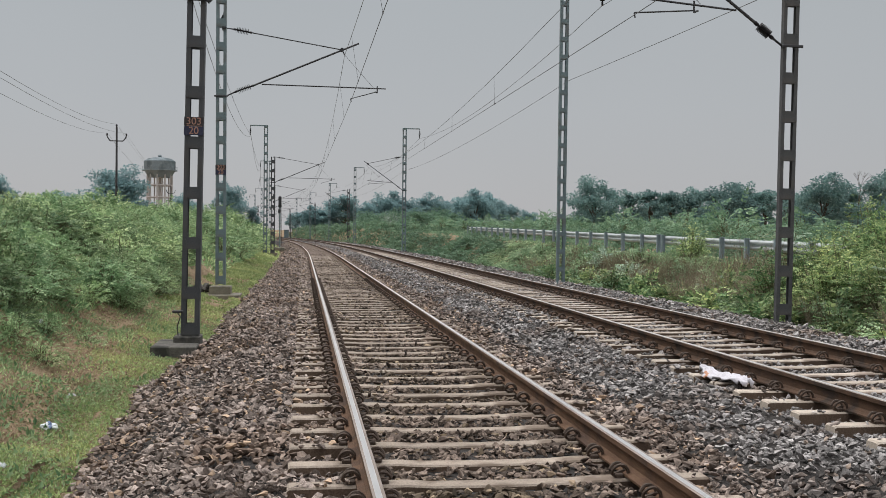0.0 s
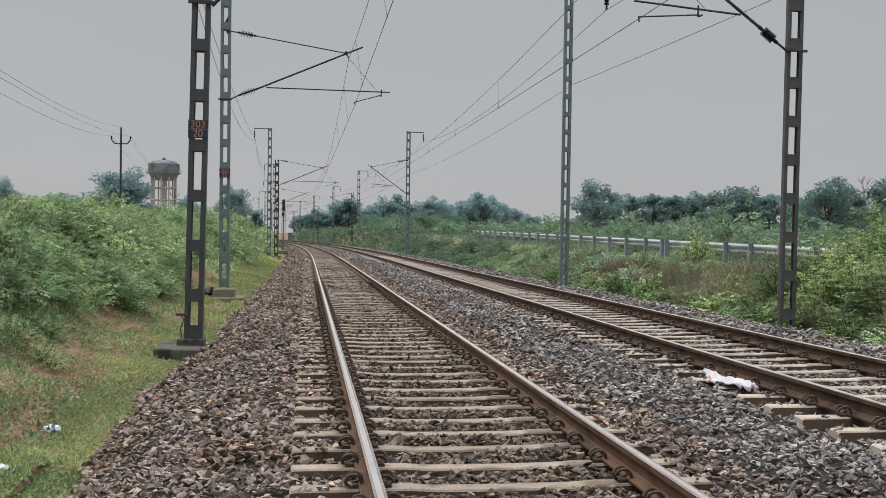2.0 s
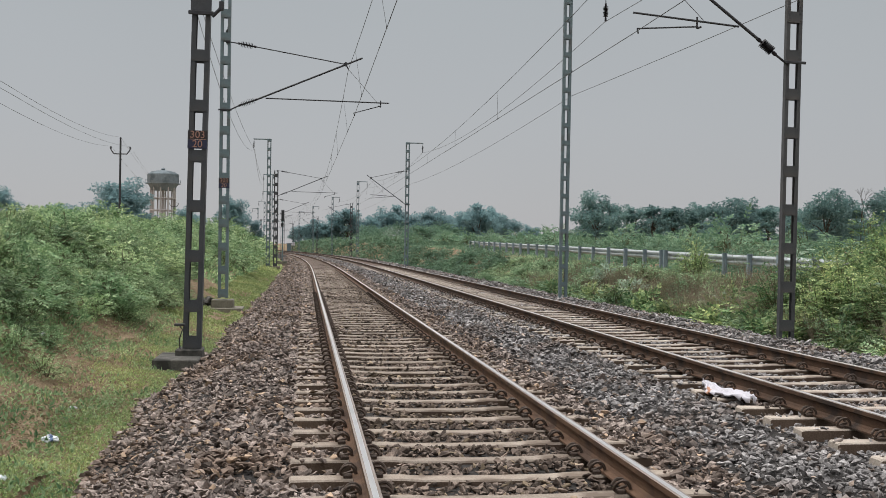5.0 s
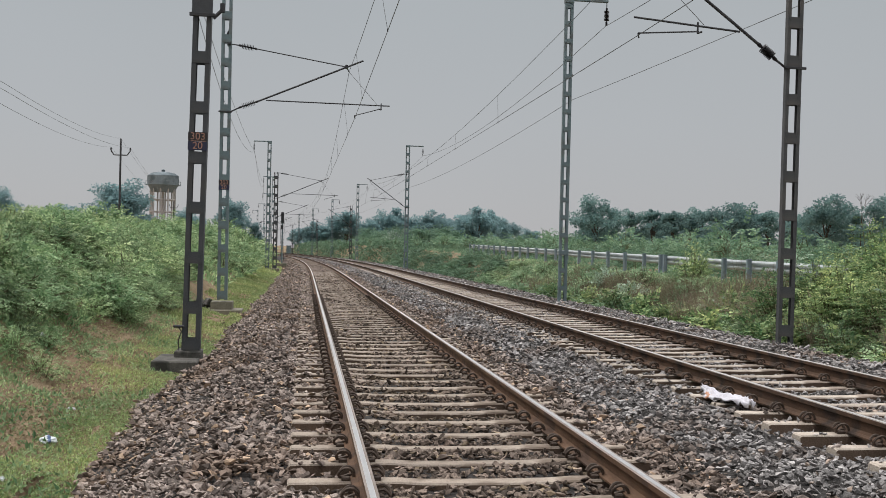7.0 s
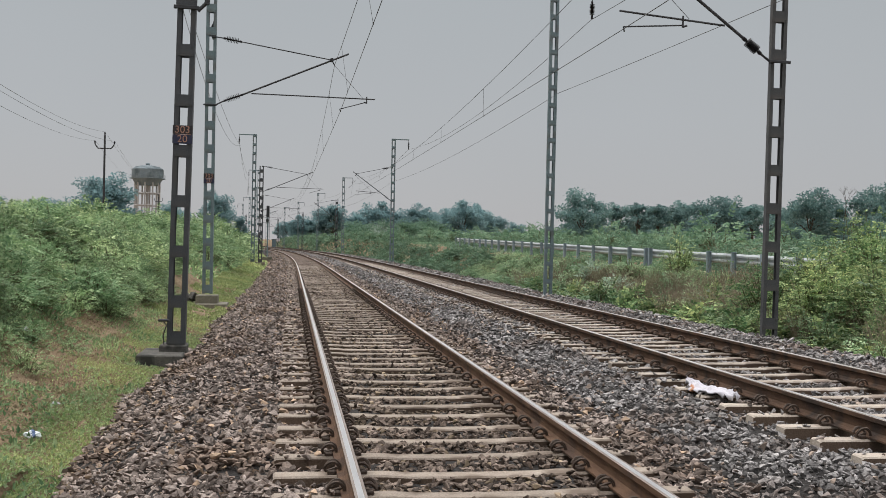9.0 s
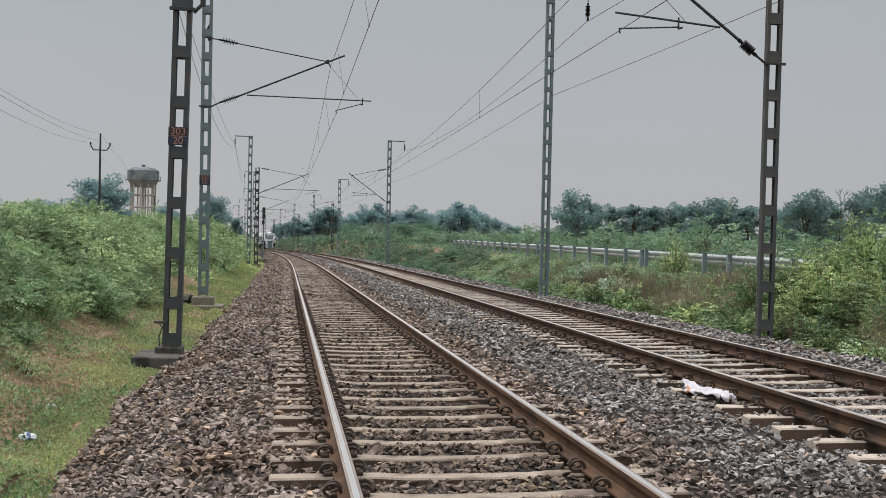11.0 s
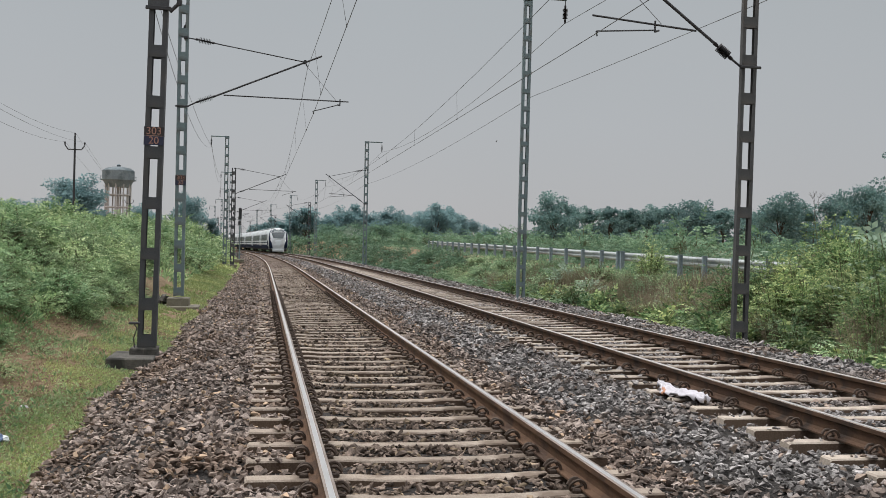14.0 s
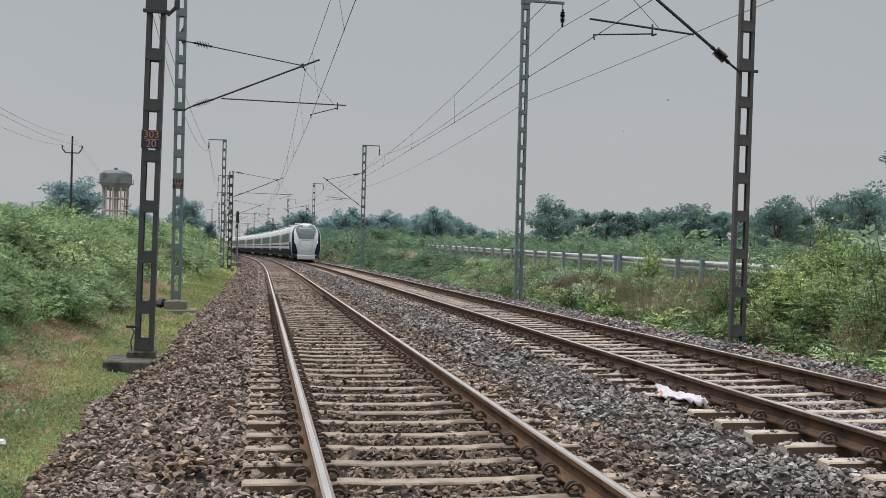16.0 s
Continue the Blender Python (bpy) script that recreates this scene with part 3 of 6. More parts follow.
def insulator_build(a, b, sheds=8, r=0.092):
    """Ribbed insulator with metal caps between two points: one turned shape."""
    a, b = Vector(a), Vector(b)
    n = (b - a).length
    m = (b - a).to_track_quat("Z", "Y").to_matrix()
    prof = [(0.0, 0.0), (0.034, 0.0), (0.034, 0.07), (0.022, 0.075)]
    for i in range(sheds):
        z = 0.09 + (n - 0.18) * (i + 0.5) / sheds
        h = (n - 0.18) / sheds
        prof += [(0.022, z - h * 0.3), (r, z - h * 0.16), (r * 0.96, z - h * 0.02), (0.024, z + h * 0.22)]
    prof += [(0.022, n - 0.075), (0.034, n - 0.07), (0.034, n), (0.0, n)]

    def build(bm):
        k = 12
        rings = [[bm.verts.new(a + m @ Vector((q * math.cos(2 * math.pi * i / k), q * math.sin(2 * math.pi * i / k), z))) for i in range(k)] if q else [bm.verts.new(a + m @ Vector((0, 0, z)))] for q, z in prof]
        for p, q in zip(rings, rings[1:]):
            for i in range(k):
                j = (i + 1) % k
                if len(p) == 1:
                    bm.faces.new((p[0], q[j], q[i]))
                elif len(q) == 1:
                    bm.faces.new((p[i], p[j], q[0]))
                else:
                    bm.faces.new((p[i], p[j], q[j], q[i]))
        bmesh.ops.recalc_face_normals(bm, faces=bm.faces[:])
    return build


def cantilever(mast, way, g):
    """The swivelling bracket: stay, strut and registration tube on their insulators. way: to which side it reaches; g: the key points as (reach, height)."""
    def P(q, y=0.0):
        return (way * q[0], y, q[1])

    def tube(name, a, b, r, label="", parent=None):
        return child(name, plain_mesh(name, M_TUBE, lambda bm: rod(bm, P(a), P(b), r, 10)), parent or mast, label=label)

    def lerp(a, b, k):
        return (a[0] + (b[0] - a[0]) * k, a[1] + (b[1] - a[1]) * k)

    st = tube("stay_tube", g["stay1"], g["knot"], 0.017)
    child("insulator", plain_mesh("insulator", M_INSULATOR, insulator_build(P(g["stay0"]), P(g["stay1"]))), st, label="dark ribbed insulator")
    child("fitting", plain_mesh("fitting", M_TUBE, lambda bm: (rod(bm, P((0.1, g["stay0"][1] + 0.03)), P(g["stay0"]), 0.018), box(bm, (way * 0.08 - 0.06, -0.16, g["stay0"][1] - 0.03), (way * 0.08 + 0.06, 0.16, g["stay0"][1] + 0.05), 0.01))), mast)
    br = tube("strut_tube", g["strut1"], g["tip"], 0.028)
    child("insulator", plain_mesh("insulator", M_INSULATOR, insulator_build(P(g["strut0"]), P(g["strut1"]))), br, label="dark ribbed insulator")
    child("fitting", plain_mesh("fitting", M_TUBE, lambda bm: (rod(bm, P((0.13, g["strut0"][1] - 0.14)), P(g["strut0"]), 0.022), box(bm, (-0.2, -0.13, g["strut0"][1] - 0.17), (0.2, -0.1, g["strut0"][1] - 0.12), 0.008), rod(bm, (way * 0.13, -0.12, g["strut0"][1] - 0.145), (way * 0.13, 0.02, g["strut0"][1] - 0.145), 0.03))), mast)
    child("clevis", plain_mesh("clevis", M_TUBE, lambda bm: (rod(bm, P(g["knot"], -0.06), P(g["knot"], 0.06), 0.06, 8), rod(bm, P(g["knot"]), P((g["knot"][0] + 0.08, g["knot"][1] - 0.15)), 0.018, 6))), br)
    rg = tube("registration_tube", g["reg0"], g["reg1"], 0.019)
    k = lerp(g["reg0"], g["reg1"], g["drop"])
    child("tie_wire", plain_mesh("tie_wire", M_WIRE, lambda bm: rod(bm, P((g["knot"][0] + 0.08, g["knot"][1] - 0.15)), P((k[0] - 0.12, k[1] + 0.02)), 0.006, 5)), rg)
    child("drop_bracket", plain_mesh("drop_bracket", M_TUBE, lambda bm: (rod(bm, P((k[0], k[1] + 0.07)), P((k[0], k[1] - 0.14)), 0.018), rod(bm, P((k[0], k[1] - 0.13)), P((k[0] - 0.08, k[1] - 0.1)), 0.018))), rg)
    child("steady_arm", plain_mesh("steady_arm", M_TUBE, lambda bm: bent(bm, [P((k[0] - 0.02, k[1] - 0.1)), P(g["steady"]), P((g["steady"][0] + (0.03 if g["steady"][0] < k[0] else -0.02), g["steady"][1] - 0.09))], 0.014)), rg)


LEFT_ARM = dict(stay0=(0.36, 7.47), stay1=(0.9, 7.38), knot=(3.6, 6.95), strut0=(0.40, 5.59), strut1=(0.95, 5.8), tip=(4.11, 7.16), reg0=(1.2, 5.84), reg1=(4.94, 5.80), drop=0.93, steady=(3.86, 5.47))
RIGHT_ARM = dict(stay0=(0.36, 7.55), stay1=(0.9, 7.46), knot=(3.0, 6.98), strut0=(0.33, 4.99), strut1=(0.68, 5.26), tip=(3.3, 7.16), reg0=(1.04, 5.46), reg1=(3.02, 5.60), drop=0.40, steady=(2.94, 5.32))


def lattice_mast(s, u, foot, top, width, mat, label, lean=0.0, pitch=0.75, batten=0.2, arm=None, way=1, hanger=0, plate=None, plinth=None, deep=0.2, thick=0.085, first=None, plinth_mat=0):
    """A battened mast of two channels; hanger: side of a top bracket with a hanging insulator."""
    root = on_line(s, u, foot)
    mast = empty("catenary_mast", root @ pose(0, 0, 0, 0, lean, 0), label, "catenary mast", "catenary masts")
    h = top - foot
    hw = width / 2

    def channel(bm):
        t = 0.009
        prof = [(-hw, -deep / 2), (-hw + thick, -deep / 2), (-hw + thick, -deep / 2 + t), (-hw + t, -deep / 2 + t), (-hw + t, deep / 2 - t), (-hw + thick, deep / 2 - t), (-hw + thick, deep / 2), (-hw, deep / 2)]
        lo, hi = [[bm.verts.new((x, y, z)) for x, y in prof] for z in (0, h)]
        for i in range(8):
            j = (i + 1) % 8
            bm.faces.new((lo[i], lo[j], hi[j], hi[i]))
        bm.faces.new(lo[::-1])
        bm.faces.new(hi)
    ch = plain_mesh("channel", mat, channel)
    child("channel", ch, mast)
    child("channel", ch, mast, pose(0, 0, 0, 0, 0, 180))
    bt = shared(("batten", mat.name, round(width, 2), batten), lambda: plain_mesh("batten", mat, lambda bm: (box(bm, (-hw + 0.004, -0.004, -batten / 2), (hw - 0.004, 0.004, batten / 2)),
                [rod(bm, (x, -0.012, z), (x, 0.0, z), 0.011, 6) for x in (-hw + 0.04, hw - 0.04) for z in (-batten * 0.3, batten * 0.3)])))
    z = batten / 2 + 0.02 if first is None else first
    while z < h:
        for y in (-deep / 2 - 0.005, deep / 2 + 0.005):
            child("batten", bt, mast, pose(0, y, z))
        z += pitch
    if first is not None:
        for y in (-deep / 2 - 0.005, deep / 2 + 0.005):
            child("batten", bt, mast, pose(0, y, 0.1))
    if arm:
        cantilever(mast, way, {k: (v if k == "drop" else (v[0], v[1] - foot)) for k, v in arm.items()})
    if hanger:
        x = hanger * 1.27
        child("top_bracket", plain_mesh("top_bracket", mat, lambda bm: (box(bm, (min(-hanger * hw, x), -0.05, h - 0.06), (max(-hanger * hw, x), 0.05, h + 0.02), 0.008), box(bm, (-hw - 0.01, -0.09, h - 0.14), (hw + 0.01, 0.09, h + 0.03), 0.01))), mast)
        rod_end = (x - hanger * 0.04, 0, h - 0.06)
        child("insulator", plain_mesh("insulator", M_INSULATOR, lambda bm: (rod(bm, rod_end, (rod_end[0], 0, h - 0.24), 0.014), insulator_build((rod_end[0], 0, h - 0.22), (rod_end[0], 0, h - 0.74), 8, 0.085)(bm), rod(bm, (rod_end[0] - 0.03, 0, h - 0.76), (rod_end[0] + 0.03, 0, h - 0.76), 0.03))), mast, label="dark hanging insulator")
    if plate:
        number_plate(mast, plate - foot, deep / 2 + 0.02, width)
    if plinth:
        bm = bmesh.new()
        for lo, hi in plinth:
            box(bm, lo, hi, 0.02)
        part("foundation", bm, M_CONCRETE_DARK if plinth_mat else M_CONCRETE, mast, "stained concrete foundation")
    return mast


def number_plate(mast, z, y, width):
    w, h = 0.31, 0.145
    for k, (txt, mat) in enumerate((("303", M_PLATE_DARK), ("20", M_PLATE))):
        bm = bmesh.new()
        c = z - k * (h + 0.006)
        box(bm, (-w / 2, -y - 0.006, c - h / 2), (w / 2, -y, c + h / 2), 0.002)
        p = part("number_plate", bm, mat, mast, "dark enamel plate with orange figures")
        f = bpy.data.curves.new("number_text", "FONT")
        f.body, f.size, f.align_x, f.align_y, f.extrude = txt, 0.165, "CENTER", "CENTER", 0.001
        f.materials.append(M_NUMBER)
        t = new("number_text", f)
        t.parent = p
        t.matrix_basis = pose(0, -y - 0.009, c, 90, 0, 0)
        if k == 0:
            bm = bmesh.new()
            box(bm, (-0.11, -y - 0.009, c - h / 2 - 0.004), (0.13, -y - 0.007, c - h / 2 + 0.004))
            part("rule_line", bm, M_NUMBER, p)


T1 = 1.285
DARK, TEAL = "dark weathered steel lattice mast beside the track", "teal-painted steel lattice mast beside the track"
first_mast = lattice_mast(17.0, -1.815 - T1, -0.3, 10.0, 0.29, M_MAST_DARK, "dark weathered steel mast with number plates on a concrete foundation", 0.78, 0.815, 0.19, hanger=-1, plate=3.17, plinth_mat=1, first=0.69, thick=0.076,
             plinth=[((-0.25, -0.2, -0.14), (0.17, 0.3, -0.005)), ((-0.53, -0.75, -0.6), (0.17, 0.35, -0.11))])
def mast_clamp(mast, z):
    """A clamped gusset plate with a slanting bracket towards the track."""
    bm = bmesh.new()
    box(bm, (-0.165, -0.135, z), (0.165, -0.112, z + 0.55), 0.004)
    part("gusset_plate", bm, M_MAST_DARK, mast)
    bm = bmesh.new()
    box(bm, (-0.2, -0.15, z - 0.03), (0.2, -0.105, z + 0.03), 0.006)
    rod(bm, (0.18, -0.12, z - 0.05), (0.32, -0.12, z + 0.1), 0.03, 8)
    rod(bm, (0.32, -0.12, z + 0.06), (0.32, -0.12, z + 0.2), 0.04, 8)
    part("clamp_bracket", bm, M_TUBE, mast)


mast_clamp(first_mast, 5.45)
lattice_mast(31.2, -2.45 - T1, -0.2, 10.0, 0.3, M_MAST_TEAL, "teal-painted mast with number plates and a contact wire bracket", -0.2, 0.7, 0.24, arm=LEFT_ARM, way=1, plate=3.32,
             plinth=[((-0.32, -0.32, -0.3), (0.32, 0.32, -0.04)), ((-0.6, -0.6, -0.55), (0.6, 0.6, -0.28))])
lattice_mast(31.5, 8.1 - T1, -0.35, 9.5, 0.27, M_MAST_TEAL, "teal-painted steel mast with a hanging feeder insulator", 0.25, 0.56, 0.15, deep=0.12, hanger=1, plinth=[((-0.3, -0.3, -0.4), (0.3, 0.3, -0.0))])
lattice_mast(17.5, 8.66 - T1, -0.35, 8.1, 0.295, M_MAST_RUST, "dark weathered steel mast carrying a contact wire bracket", 0.7, 0.7, 0.2, first=0.43, deep=0.1, thick=0.066, arm=RIGHT_ARM, way=-1, plinth=[((-0.3, -0.3, -0.4), (0.3, 0.3, -0.02))])
lattice_mast(83, 8.36 - T1, -0.2, 10.0, 0.33, M_MAST_TEAL, "teal-grey mast with contact bracket and hanging insulator", 0, 0.72, 0.22, arm={k: (v if k == "drop" else (v[0], v[1] + 0.08)) for k, v in RIGHT_ARM.items()}, way=-1, hanger=1)
lattice_mast(83.5, -2.85 - T1, -0.3, 10.0, 0.32, M_MAST_TEAL, TEAL, 0, 0.72, 0.22, hanger=-1)
lattice_mast(83, -2.25 - T1, -0.3, 7.45, 0.34, M_MAST_DARK, DARK, 0, 0.72, 0.26, arm={k: (v if k == "drop" else (v[0], v[1] - 0.06)) for k, v in LEFT_ARM.items()}, way=1,
             plinth=[((-0.4, -0.4, -0.35), (0.4, 0.4, 0.04))])
FAR = "distant grey steel lattice mast along the bend"
for s in (137, 182, 226, 262, 310):
    lattice_mast(s, 7.15, -0.2, 10.2, 0.33, M_MAST_TEAL, FAR, 0, 0.9, 0.24, thick=0.06, hanger=1)
for s in (147, 215, 280):
    lattice_mast(s, 7.15, -0.2, 7.7, 0.34, M_MAST_DARK, FAR, 0, 0.9, 0.26, thick=0.06, arm=RIGHT_ARM, way=-1)
for s in (128, 168, 208, 246, 300):
    lattice_mast(s, -4.1, -0.2, 10.2, 0.33, M_MAST_TEAL, FAR, 0, 0.9, 0.24, thick=0.06, hanger=-1)
for s in (135, 190, 240, 290):
    lattice_mast(s, -3.6, -0.2, 7.5, 0.34, M_MAST_DARK, FAR, 0, 0.9, 0.26, thick=0.06, arm=LEFT_ARM, way=1)


def wire(name, spans, r, label, sag, n=14, group="overhead wires"):
    """A hanging wire through its supports: one bevelled curve."""
    cu = bpy.data.curves.new(name, "CURVE")
    cu.dimensions, cu.bevel_depth, cu.bevel_resolution = "3D", r, 1
    pts = []
    for k, (a, b) in enumerate(zip(spans, spans[1:])):
        a, b = Vector(a), Vector(b)
        g = sag[k] if isinstance(sag, (list, tuple)) else sag
        for i in range(n + (k == len(spans) - 2)):
            q = i / n
            p = a.lerp(b, q)
            p.z -= 4 * g * q * (1 - q)
            pts.append(p)
    sp = cu.splines.new("POLY")
    sp.points.add(len(pts) - 1)
    for p, v in zip(sp.points, pts):
        p.co = (*v, 1)
    cu.materials.append(M_WIRE)
    return tagged(new(name, cu), label, "wire", group)


def at(s, u, z):
    x, y, a = line(s, u)
    return (float(x), float(y), z)


def over_track(u, supports, label):
    """Contact wire, messenger wire and droppers over one track. supports: s, u of contact, u of messenger, contact height."""
    con = [at(s, uc, zc) for s, uc, um, zc in supports]
    mes = [at(s, um, zc + 1.4) for s, uc, um, zc in supports]
    wire("contact_wire", con, 0.007, "taut contact wire over the " + label, 0.03)
    sags = [0.85 * (abs(b[1] - a[1]) / 60) ** 2 for a, b in zip(mes, mes[1:])]
    w = wire("messenger_wire", mes, 0.0065, "sagging messenger wire with droppers over the " + label, sags)
    for k in range(len(con) - 1):
        n = max(3, round((Vector(con[k + 1]) - Vector(con[k])).length / 8.5))
        for i in range(n):
            q = (i + 0.5) / n
            a, b = Vector(mes[k]).lerp(Vector(mes[k + 1]), q), Vector(con[k]).lerp(Vector(con[k + 1]), q)
            a.z -= 4 * sags[k] * q * (1 - q)
            b.z -= 0.12 * q * (1 - q)
            bm = bmesh.new()
            rod(bm, a, b, 0.004, 5)
            rod(bm, b - Vector((0, 0, 0.02)), b + Vector((0, 0, 0.04)), 0.012, 5)
            part("dropper", bm, M_WIRE, w)


over_track(0, [(-28, 0.1, 0.1, 5.45), (31.2, 0.12, -0.08, 5.40), (83, -0.1, 0.2, 5.36), (135, 0.15, 0.05, 5.4), (190, -0.1, 0.1, 5.4), (240, 0.1, 0, 5.4), (290, 0.1, 0, 5.4)], "first track")
over_track(SPACING, [(-35, SPACING + 0.2, SPACING, 5.4), (17.5, SPACING + 0.18, SPACING + 0.1, 5.27), (83, SPACING - 0.3, SPACING - 0.1, 5.34), (147, SPACING + 0.1, SPACING, 5.4), (215, SPACING, SPACING, 5.4), (280, SPACING, SPACING, 5.4)], "second track")
FEED = "thin feeder wire hung from the mast brackets"
wire("feeder_wire", [at(-35, -4.4, 9.2), at(17, -4.3, 9.22), at(83.5, -5.36, 9.2), at(128, -5.33, 9.4), at(168, -5.33, 9.4), at(208, -5.33, 9.4), at(246, -5.33, 9.4), at(300, -5.33, 9.4)], 0.009, FEED, [0.8, 0.8, 0.5, 0.4, 0.4, 0.4, 0.4])
wire("feeder_wire", [at(-35, -4.4, 9.1), at(17, -4.2, 9.1), at(83.5, -5.3, 9.15), at(128, -5.3, 9.3), at(168, -5.3, 9.3)], 0.009, FEED, [1.2, 1.9, 1.3, 1.2])
wire("feeder_wire", [at(-22, 8.2, 8.9), at(31.5, 8.05, 8.68), at(83, 8.3, 9.2), at(137, 8.38, 9.4), at(182, 8.38, 9.4), at(226, 8.38, 9.4), at(262, 8.38, 9.4), at(310, 8.38, 9.4)], 0.009, FEED, [0.7, 0.8, 0.8, 0.5, 0.5, 0.4, 0.4])
wire("earth_wire", [(11.0, -4, 6.5), (8.3, 31.4, 6.29), at(83, 7.0, 6.5), at(147, 7.1, 6.5), at(215, 7.1, 6.5)], 0.007, "thin earth wire strung along the masts", [0.12, 0.35, 0.5, 0.5])


# ---- colour light signal beside the first track ----
def signal():
    g = empty("railway_signal", on_line(95, -3.05, -0.3), "black colour light signal on a thin grey post", "signal")
    bm = bmesh.new()
    rod(bm, (0, 0, 0), (0, 0, 4.3), 0.07, 12)
    part("post", bm, M_MAST_TEAL, g)
    bm = bmesh.new()
    box(bm, (-0.14, -0.09, 3.95), (0.14, 0.06, 5.0), 0.04)
    h = part("signal_head", bm, M_TUBE, g, "black lamp housing")
    for i in range(4):
        bm = bmesh.new()
        rod(bm, (0, -0.09, 4.1 + i * 0.25), (0, -0.24, 4.1 + i * 0.25), 0.09, 12, 0.1)
        part("hood", bm, M_TUBE, h)
    bm = bmesh.new()
    box(bm, (-0.15, -0.1, 3.45), (0.08, 0.12, 3.8), 0.02)
    part("route_box", bm, M_TUBE, g)
    bm = bmesh.new()
    box(bm, (-0.45, -0.45, 0.0), (0.45, 0.45, 0.3), 0.03)
    part("plinth", bm, M_CONCRETE, g)
    bm = bmesh.new()
    for x in (-0.16, 0.16):
        rod(bm, (x, 0.12, 0.3), (x, 0.12, 4.2), 0.015, 6)
    for k in range(13):
        rod(bm, (-0.16, 0.12, 0.45 + k * 0.29), (0.16, 0.12, 0.45 + k * 0.29), 0.01, 5)
    part("ladder", bm, M_TUBE, g)


signal()

# ---- plants ----
G_BANK = leaf_material("bank_leaves", (0.13, 0.213, 0.1), (0.27, 0.385, 0.19), (0.465, 0.565, 0.325))
G_VERGE = leaf_material("verge_leaves", (0.155, 0.255, 0.135), (0.315, 0.44, 0.25), (0.52, 0.63, 0.395))
G_DRY = leaf_material("dry_weed", (0.2, 0.155, 0.115), (0.3, 0.245, 0.18), (0.25, 0.25, 0.14))
G_PALE = leaf_material("pale_broad_leaves", (0.27, 0.37, 0.27), (0.37, 0.48, 0.36), (0.5, 0.6, 0.48), 0.5)
# Distance haze is mixed into these two tree colours: paler and bluer.
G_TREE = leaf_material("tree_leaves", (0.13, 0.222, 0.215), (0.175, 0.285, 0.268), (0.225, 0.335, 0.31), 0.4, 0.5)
G_FAR = leaf_material("haze_tinted_leaves", (0.2, 0.315, 0.33), (0.225, 0.35, 0.36), (0.25, 0.375, 0.38), 0.2, 0.7)
G_LOW = leaf_material("low_broad_leaves", (0.1, 0.175, 0.08), (0.215, 0.315, 0.14), (0.46, 0.52, 0.25))
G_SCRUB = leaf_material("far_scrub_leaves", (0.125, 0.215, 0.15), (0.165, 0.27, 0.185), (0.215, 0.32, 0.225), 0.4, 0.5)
G_GRASS = leaf_material("short_grass", (0.25, 0.315, 0.125), (0.385, 0.455, 0.19), (0.6, 0.68, 0.36), 0.6)
G_CLOVER = leaf_material("creeping_weed_leaves", (0.22, 0.33, 0.13), (0.38, 0.5, 0.24), (0.6, 0.7, 0.42), 0.6)
G_PLUME = leaf_material("white_plumes", (0.55, 0.55, 0.56), (0.66, 0.66, 0.66), (0.74, 0.74, 0.73), 0.2)
G_LITTER = leaf_material("dead_leaves", (0.25, 0.18, 0.125), (0.42, 0.32, 0.22), (0.36, 0.33, 0.19))
M_CLOD = material("dry_earth_clods", (0.16, 0.115, 0.075), (0.36, 0.28, 0.19), 0.95, scale=9, fine=60, bump=0.5, island=0.5, gloss=0.1)
M_BARK = material("bark", (0.06, 0.05, 0.04), (0.12, 0.1, 0.08), 0.9, scale=6, fine=50, bump=0.6)
M_STEM = material("green_stem", (0.08, 0.09, 0.04), (0.14, 0.13, 0.07), 0.8, scale=8, fine=60, bump=0.2)


def leaf_cloud(centres, normals, size, r, slim=0.5, droop=0.35):
    """Folded four-cornered leaves at places: corners and faces."""
    n = len(centres)
    d = normals + r.normal(size=(n, 3)) * 0.75
    d[:, 2] -= droop
    d /= np.linalg.norm(d, axis=1)[:, None] + 1e-9
    side = np.cross(d, r.normal(size=(n, 3)) * 0.5 + np.array([0, 0, 1.0]))
    side /= np.linalg.norm(side, axis=1)[:, None] + 1e-9
    up = np.cross(side, d)
    k = (size * (0.6 + 0.8 * r.random(n)))[:, None]
    a = centres
    mid = a + d * k * 0.5
    V = np.stack([a, mid + side * k * slim * 0.5 + up * k * 0.1, a + d * k - up * k * 0.08, mid - side * k * slim * 0.5 + up * k * 0.1], 1)
    F = np.arange(n * 4).reshape(n, 4)
    return V.reshape(-1, 3), F


